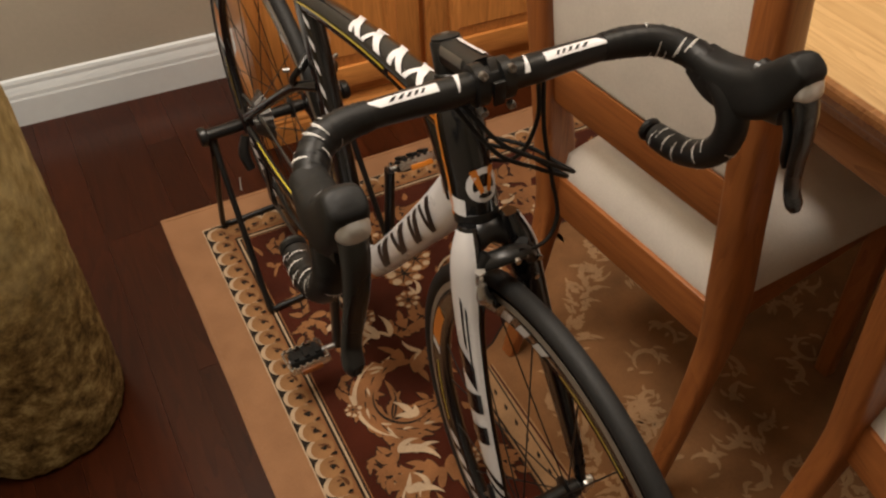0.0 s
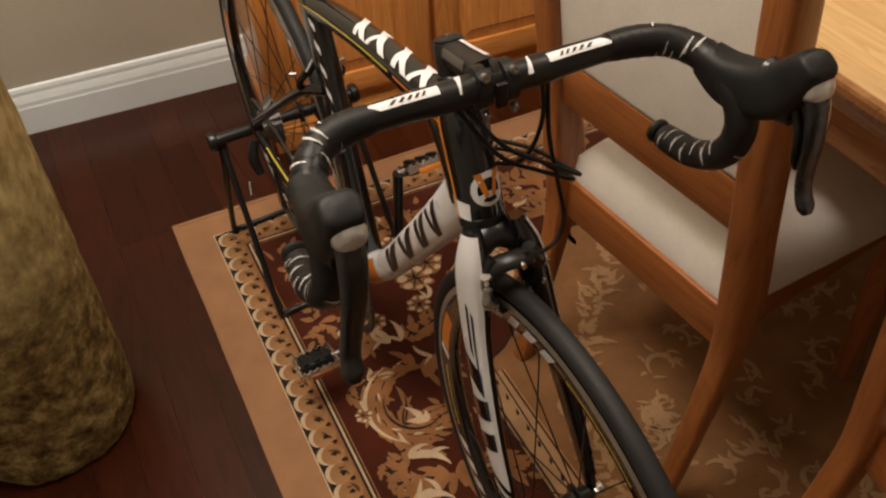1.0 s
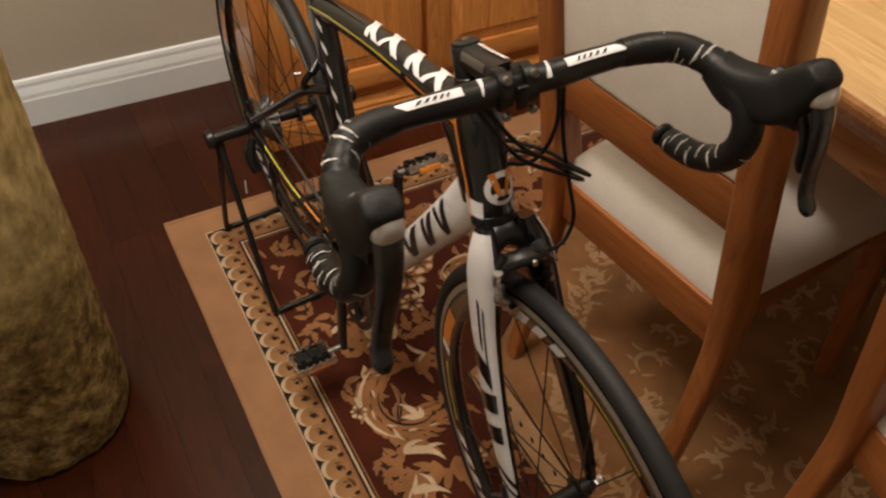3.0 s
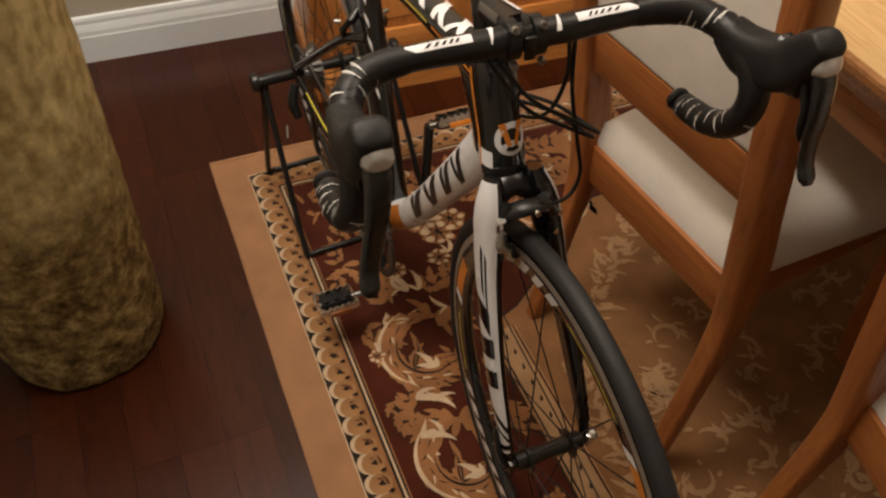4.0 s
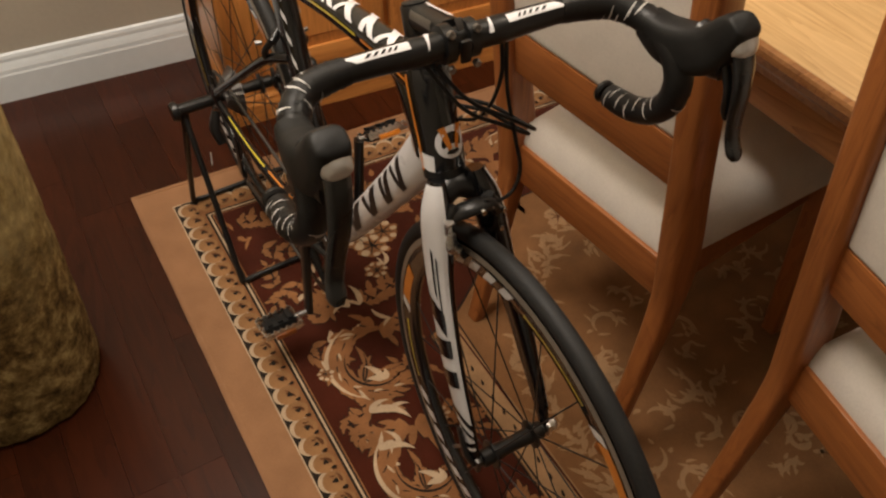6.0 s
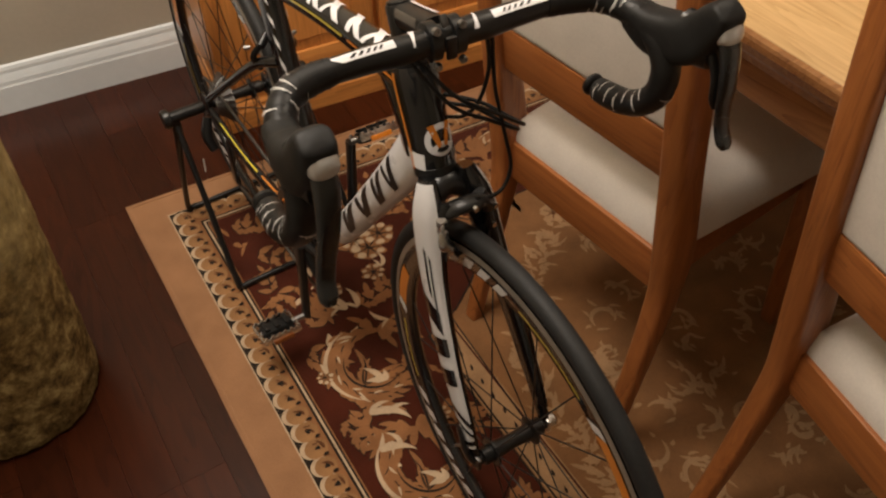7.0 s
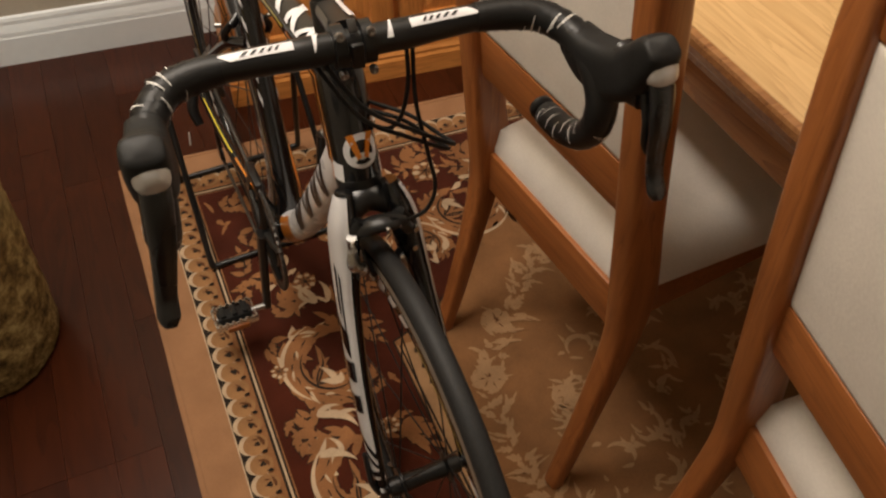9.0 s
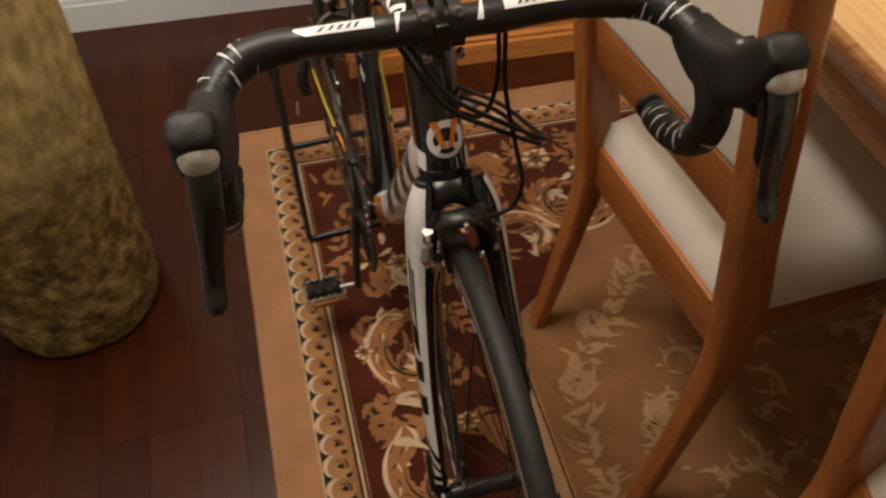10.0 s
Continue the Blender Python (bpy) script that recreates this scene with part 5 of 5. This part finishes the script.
        for u, a0 in ((0.135, 120), (0.165, 160), (0.195, 130), (0.235, 20), (0.265, 60), (0.62, 0), (0.665, 30), (0.71, 60), (0.76, 20), (0.81, 70), (0.86, 40), (0.91, 10), (0.95, 70)):
            for q in range(2):
                a = a0 + q * 180
                part("tape_print", wrap.patch(u, u + 0.0030, a, a + 85, 0.012, 0.0013, 1, 10), M_PRINT, tape)
                for e in range(5):
                    part("tape_print", wrap.patch(u + 0.006, u + 0.012, a + 22 + 9 * e, a + 27 + 9 * e, 0.004, 0.0013, 1, 2), M_PRINT, tape)
        part("end_plug", turned([(0, 0), (0.012, 0.001), (0.0145, 0.004), (0.0145, 0.008), (0, 0.009)], 18, "z", None, STEER @ Matrix.Translation(Vector(at(0.213, -0.006, -0.1412, 0, 0)[:3])) @ Matrix.Rotation(radians(-90), 4, "X")), M_MATT, bars)
        # brake-shift lever unit; the two sit at slightly different angles on the bar
        toe, rise = (0.009, 0.009) if s < 0 else (-0.010, -0.003)

        def pod(lat, fwd, up, ra, rb):
            u = min(1.2, max(0, (fwd - 0.05) / 0.1))
            return at(lat - inset - toe * u, fwd, up + rise * u, ra, rb)

        def on(lat, fwd, up, ra, rb):
            u = min(1.2, (fwd - 0.05) / 0.1)
            drop = min(1.0, max(0.0, (0.030 - up) / 0.14))
            return at(lat - inset * (1 - drop) - toe * u, fwd - 0.010, up + 0.003 + rise * 0.6 + 0.004 * drop, ra, rb)

        hood = Tube([at(0.209 - inset, 0.046, -0.010, 0.0168, 0.0168), pod(0.212, 0.074, -0.016, 0.0195, 0.0245), pod(0.215, 0.100, -0.013, 0.0200, 0.0270), pod(0.216, 0.122, -0.002, 0.0192, 0.0260), pod(0.217, 0.137, 0.014, 0.0182, 0.0235), pod(0.217, 0.148, 0.031, 0.0182, 0.0205), pod(0.217, 0.155, 0.043, 0.0170, 0.0165), pod(0.217, 0.158, 0.049, 0.0145, 0.0115), pod(0.217, 0.159, 0.051, 0.0050, 0.0040)], side=(1, 0, 0), power=3.1, turn=STEER)
        unit = part("brake_lever", hood.mesh(24), M_RUBBER, bk, "black rubber brake hood with silver-nosed shift lever")
        nose = Tube([pod(0.217, 0.142, 0.020, 0.0140, 0.012), pod(0.217, 0.157, 0.026, 0.0145, 0.0145), pod(0.217, 0.168, 0.030, 0.0128, 0.0125), pod(0.217, 0.173, 0.032, 0.0060, 0.0050)], side=(1, 0, 0), power=2.7, turn=STEER)
        part("nose_cap", nose.mesh(20), M_CAP, unit, "polished silver nose cap")
        part("lever_bracket", Tube([on(0.215, 0.118, -0.004, 0.0145, 0.026), on(0.216, 0.144, -0.006, 0.0138, 0.026), on(0.216, 0.162, -0.008, 0.0120, 0.020)], side=(1, 0, 0), power=2.6, turn=STEER).mesh(16), M_MATT, unit)
        blade = Tube([on(0.216, 0.160, 0.024, 0.0112, 0.0100), on(0.217, 0.177, 0.008, 0.0120, 0.0085), on(0.219, 0.185, -0.030, 0.0108, 0.0064), on(0.222, 0.185, -0.062, 0.0096, 0.0056), on(0.225, 0.187, -0.090, 0.0090, 0.0054), on(0.226, 0.195, -0.106, 0.0094, 0.0062), on(0.226, 0.200, -0.113, 0.0050, 0.0035)], side=(1, 0, 0), power=2.4, turn=STEER)
        part("lever_blade", blade.mesh(18), M_LEVER, unit, "dark grey brake lever blade")
        paddle = Tube([on(0.214, 0.158, -0.002, 0.006, 0.006), on(0.2155, 0.172, -0.030, 0.0075, 0.0045), on(0.218, 0.174, -0.056, 0.0075, 0.004), on(0.220, 0.176, -0.070, 0.004, 0.003)], side=(1, 0, 0), turn=STEER)
        part("shift_paddle", paddle.mesh(14), M_MATT, unit)

    # --- cables ---
    def cable(pts, r=0.0024):
        part("cable", rod([STEER @ Vector(q) for q in pts], r, 8, 8), M_RUBBER, bk)
    c = CLAMP
    cable([(0.052, c.y - 0.002, c.z - 0.012), (0.050, c.y - 0.010, c.z - 0.050), (0.046, c.y + 0.004, c.z - 0.100), (0.040, c.y + 0.030, c.z - 0.136), (0.024, c.y + 0.060, c.z - 0.150)])
    cable([(0.058, c.y - 0.002, c.z - 0.012), (0.056, c.y - 0.014, c.z - 0.070), (0.064, c.y - 0.024, c.z - 0.130), (0.070, c.y - 0.032, c.z - 0.176), (0.058, c.y - 0.038, c.z - 0.202), (0.034, c.y - 0.044, c.z - 0.204), (0.014, c.y - 0.048, c.z - 0.192)])
    cable([(-0.030, c.y + 0.006, c.z - 0.016), (0.000, c.y - 0.026, c.z - 0.056), (0.048, c.y - 0.030, c.z - 0.094), (0.097, c.y - 0.014, c.z - 0.140), (0.088, c.y + 0.004, c.z - 0.138), (0.060, c.y + 0.026, c.z - 0.120), (0.024, c.y + 0.052, c.z - 0.112)])
    cable([(-0.038, c.y + 0.006, c.z - 0.016), (-0.004, c.y - 0.024, c.z - 0.068), (0.042, c.y - 0.026, c.z - 0.104), (0.092, c.y - 0.010, c.z - 0.148), (0.082, c.y + 0.008, c.z - 0.146), (0.056, c.y + 0.030, c.z - 0.130), (0.024, c.y + 0.056, c.z - 0.126)])

    # --- wheels ---
    wheel("front_wheel", bk, FRONT, FORK_TURN, 20, 0, rnd)
    wheel("rear_wheel", bk, REAR, I, 24, 62, rnd)

    # --- drivetrain; the driven side is -x ---
    crank = part("crankset", turned([(0.060, -0.047), (0.064, -0.046), (0.064, -0.044), (0.060, -0.043)], 60, "x", None, Matrix.Translation(BB), True), M_MATT, bk, "dark alloy chainrings and crank arms")
    for r, x in ((0.103, -0.0475), (0.079, -0.0415)):
        bm = bmesh.new()
        n = 100
        rings = []
        for xx in (x - 0.0012, x + 0.0012):
            rings.append(([bm.verts.new(BB + Vector((xx, (r - 0.012) * math.cos(2 * math.pi * k / n), (r - 0.012) * math.sin(2 * math.pi * k / n)))) for k in range(n)], [bm.verts.new(BB + Vector((xx, (r + (0.004 if k % 2 else 0)) * math.cos(2 * math.pi * k / n), (r + (0.004 if k % 2 else 0)) * math.sin(2 * math.pi * k / n)))) for k in range(n)]))
        for k in range(n):
            j = (k + 1) % n
            (a0, a1), (b0, b1) = rings
            bm.faces.new((a0[k], a1[k], a1[j], a0[j]))
            bm.faces.new((b0[j], b1[j], b1[k], b0[k]))
            bm.faces.new((a1[k], b1[k], b1[j], a1[j]))
            bm.faces.new((a0[j], b0[j], b0[k], a0[k]))
        part("chainring", bm, M_CHAIN, crank, "toothed grey chainring", False)
    for k in range(5):
        a = 2 * math.pi * k / 5 + 0.3
        part("spider_arm", rod([BB + Vector((-0.047, 0.015 * math.cos(a), 0.015 * math.sin(a))), BB + Vector((-0.046, 0.088 * math.cos(a), 0.088 * math.sin(a)))], (0.009, 0.005), 8, 1), M_MATT, crank)
    ca = CRANK
    d = Vector((0, -math.sin(radians(ca)), -math.cos(radians(ca))))
    for s, e in ((-1, 1), (1, -1)):
        a, b = BB + Vector((s * 0.056, 0, 0)), BB + Vector((s * 0.072, 0, 0)) + d * 0.170 * e
        part("crank_arm", Tube([(*a, 0.008, 0.015), (*a.lerp(b, 0.5), 0.007, 0.011), (*b, 0.0065, 0.012)], power=3).mesh(16), M_MATT, crank)
        p = b + Vector((s * (0.062 if s < 0 else 0.046), 0, 0))
        tip = Matrix.Translation(b) @ Matrix.Rotation(radians(-38 if s > 0 else -14), 4, "X") @ Matrix.Translation(-b)
        ped = part("pedal", box(p, (0.064, 0.034, 0.022), 0.008, tip), M_RUBBER, bk, "black platform pedal with silver cage and orange reflector")
        part("pedal_axle", rod([b, b + Vector((s * 0.095, 0, 0))], 0.006, 10, 1), M_GREY, ped)
        for f in (-1, 1):
            y = p.y + f * 0.029
            part("cage_plate", box((p.x, y, p.z), (0.076, 0.0035, 0.013), 0.0012, tip), M_STEEL, ped, "silver toothed cage plate")
            for k in range(6):
                part("cage_tooth", box((p.x - 0.031 + 0.0124 * k, y, p.z + 0.0075), (0.006, 0.0034, 0.005), 0.001, tip), M_STEEL, ped)
            part("reflector", box((p.x, y + f * 0.0035, p.z - 0.006), (0.040, 0.004, 0.009), 0.0015, tip), M_ORANGE if s > 0 else M_ORANGE_DIM, ped, "orange reflector")
        for k in range(3):
            part("grip_rib", box((p.x - 0.021 + 0.021 * k, p.y, p.z + 0.0135), (0.011, 0.030, 0.005), 0.002, tip), M_RUBBER, ped)
        for x in (-0.037, 0.037):
            part("cage_end", box((p.x + x, p.y, p.z), (0.0035, 0.058, 0.010), 0.001, tip), M_STEEL, ped)
    # cassette
    cas = part("cassette", turned([(0.018, -0.050), (0.022, -0.050), (0.022, -0.020), (0.018, -0.020)], 30, "x", None, Matrix.Translation(REAR)), M_GREY, bk, "stacked steel sprockets")
    for k in range(9):
        r, x = 0.024 + 0.0034 * k, -0.0495 + 0.0036 * k
        bm = bmesh.new()
        n = 44
        a = [bm.verts.new(REAR + Vector((x - 0.0008, (r + (0.0022 if j % 2 else 0)) * math.cos(2 * math.pi * j / n), (r + (0.0022 if j % 2 else 0)) * math.sin(2 * math.pi * j / n)))) for j in range(n)]
        b = [bm.verts.new(v.co + Vector((0.0017, 0, 0))) for v in a]
        for j in range(n):
            bm.faces.new((a[j], a[(j + 1) % n], b[(j + 1) % n], b[j]))
        bm.faces.new(a)
        bm.faces.new(b[::-1])
        part("sprocket", bm, M_GREY, cas, smooth=False)
    # rear derailleur and chain
    der = part("rear_derailleur", Tube([(-0.070, -0.004, 0.318, 0.008, 0.010), (-0.082, -0.016, 0.285, 0.011, 0.014), (-0.078, -0.030, 0.255, 0.009, 0.012)], power=2.6).mesh(16), M_MATT, bk, "black rear derailleur")
    part("cage_plate", box((-0.052, -0.040, 0.212), (0.003, 0.022, 0.095), 0.001, None), M_MATT, der)
    for z in (0.250, 0.176):
        part("jockey_wheel", turned([(0.006, -0.050), (0.019, -0.050), (0.019, -0.046), (0.006, -0.046)], 22, "x", None, Matrix.Translation((0, -0.040, z))), M_MATT, der)
    run = [(-0.0455, BB.y + 0.02, BB.z + 0.102), (-0.0455, BB.y - 0.06, BB.z + 0.084), (-0.0455, BB.y - 0.104, BB.z), (-0.0455, BB.y - 0.07, BB.z - 0.078), (-0.0455, BB.y, BB.z - 0.103), (-0.047, -0.20, 0.164), (-0.048, -0.045, 0.158), (-0.048, -0.022, 0.176), (-0.048, -0.040, 0.212), (-0.048, -0.058, 0.250), (-0.047, -0.036, 0.284), (-0.046, 0.02, 0.312), (-0.046, 0.038, 0.345), (-0.046, 0.01, 0.382), (-0.0455, BB.y + 0.02, BB.z + 0.102)]
    part("chain", rod(run, 0.0034, 6, 6), M_CHAIN, bk, "oiled bicycle chain")
    part("front_derailleur", box((-0.046, BB.y + 0.03, BB.z + 0.105), (0.014, 0.065, 0.020), 0.004), M_MATT, bk)
    part("cable_end", rod([(-0.100, -0.010, 0.225), (-0.103, -0.014, 0.196)], 0.0016, 8, 1), M_PRINT, der, "white crimped cable end")
    # rear brake
    rb = part("rear_brake", Tube([(-0.026, -0.264, 0.604, 0.006, 0.007), (0, -0.250, 0.616, 0.007, 0.008), (0.026, -0.264, 0.604, 0.006, 0.007)], side=(0, 1, 0)).mesh(14), M_MATT, bk, "black rear brake caliper")
    for s in (-1, 1):
        part("brake_arm", Tube([(s * 0.026, -0.260, 0.604, 0.005, 0.006), (s * 0.036, -0.252, 0.582, 0.0045, 0.006), (s * 0.023, -0.240, 0.550, 0.0045, 0.0055)], side=(0, 1, 0)).mesh(12), M_MATT, rb)
        part("caliper_bolt", rod([(s * 0.036, -0.244, 0.596), (s * 0.046, -0.240, 0.596)], 0.004, 10, 1), M_GREY, rb)
    return bk


bicycle()

# ---------- rear-axle stand ----------


def bike_stand():
    z0 = 0.0075
    st = thing("bicycle_stand", STAND, "black tubular rear-axle bicycle stand on the rug", "bike stand")
    main = None
    for s in (-1, 1):
        k = part("knob", turned([(0, 0.070), (0.011, 0.071), (0.012, 0.076), (0.012, 0.140), (0.019, 0.142), (0.020, 0.150), (0.017, 0.156), (0, 0.157)] if s > 0 else [(0, -0.157), (0.017, -0.156), (0.020, -0.150), (0.019, -0.142), (0.012, -0.140), (0.012, -0.076), (0.011, -0.071), (0, -0.070)], 22, "x", None, Matrix.Translation(REAR)), M_MATT, st, "black axle cup")
        part("sleeve", rod([(s * 0.132, 0, REAR.z + 0.004), (s * 0.134, 0.001, REAR.z - 0.050)], 0.0095, 14, 1), M_MATT, st)
        part("leg", rod([(s * 0.133, -0.004, REAR.z - 0.02), (s * 0.138, FEET[0] * 0.5, 0.18), (s * 0.143, FEET[0] * 0.97, 0.028), (s * 0.140, FEET[0], 0.011), (s * 0.125, FEET[0] - 0.002, z0)], 0.0062, 12, 6), M_MATT, st)
        part("leg", rod([(s * 0.133, 0.004, REAR.z - 0.02), (s * 0.138, FEET[1] * 0.5, 0.18), (s * 0.143, FEET[1] * 0.97, 0.028), (s * 0.140, FEET[1], 0.011), (s * 0.125, FEET[1] + 0.002, z0)], 0.0062, 12, 6), M_MATT, st)
    for y in FEET:
        part("crossbar", rod([(-0.128, y, z0), (0.128, y, z0)], 0.0062, 12, 1), M_MATT, st)
    return st


bike_stand()

# ---------- floor planks, last ----------


def planks():
    rnd = random.Random(11)
    width, gap = 0.0825, 0.0006
    cache = {}
    loose = bmesh.new()
    x = -0.62
    while x < 3.2:
        y = -3.6 - rnd.uniform(0, 0.6)
        while y < 0.62:
            L = rnd.choice((0.45, 0.6, 0.75, 0.9, 1.05))
            if y < -3.6:
                y, L = -3.6, 0.45
            if y + L > 0.62:
                L = round(0.62 - y, 4)
                if L < 0.02:
                    break
            if -0.62 <= x < 1.30 and y + L > -1.45:
                if L not in cache:
                    cache[L] = mesh_of("plank", box((0, L / 2, -0.006), (width - gap, L - gap, 0.012)), M_FLOOR, False)
                o = new("plank", cache[L])
                o.parent = floor
                o.matrix_basis = Matrix.Translation((x + width / 2, y, 0.0))
            else:
                box((x + width / 2, y + L / 2, -0.006), (width - gap, L - gap, 0.012), 0, None, loose)
            y += L
        x += width
    o = part("planks", loose, M_FLOOR, floor, smooth=False)
    o["kind"] = "stuff"


planks()
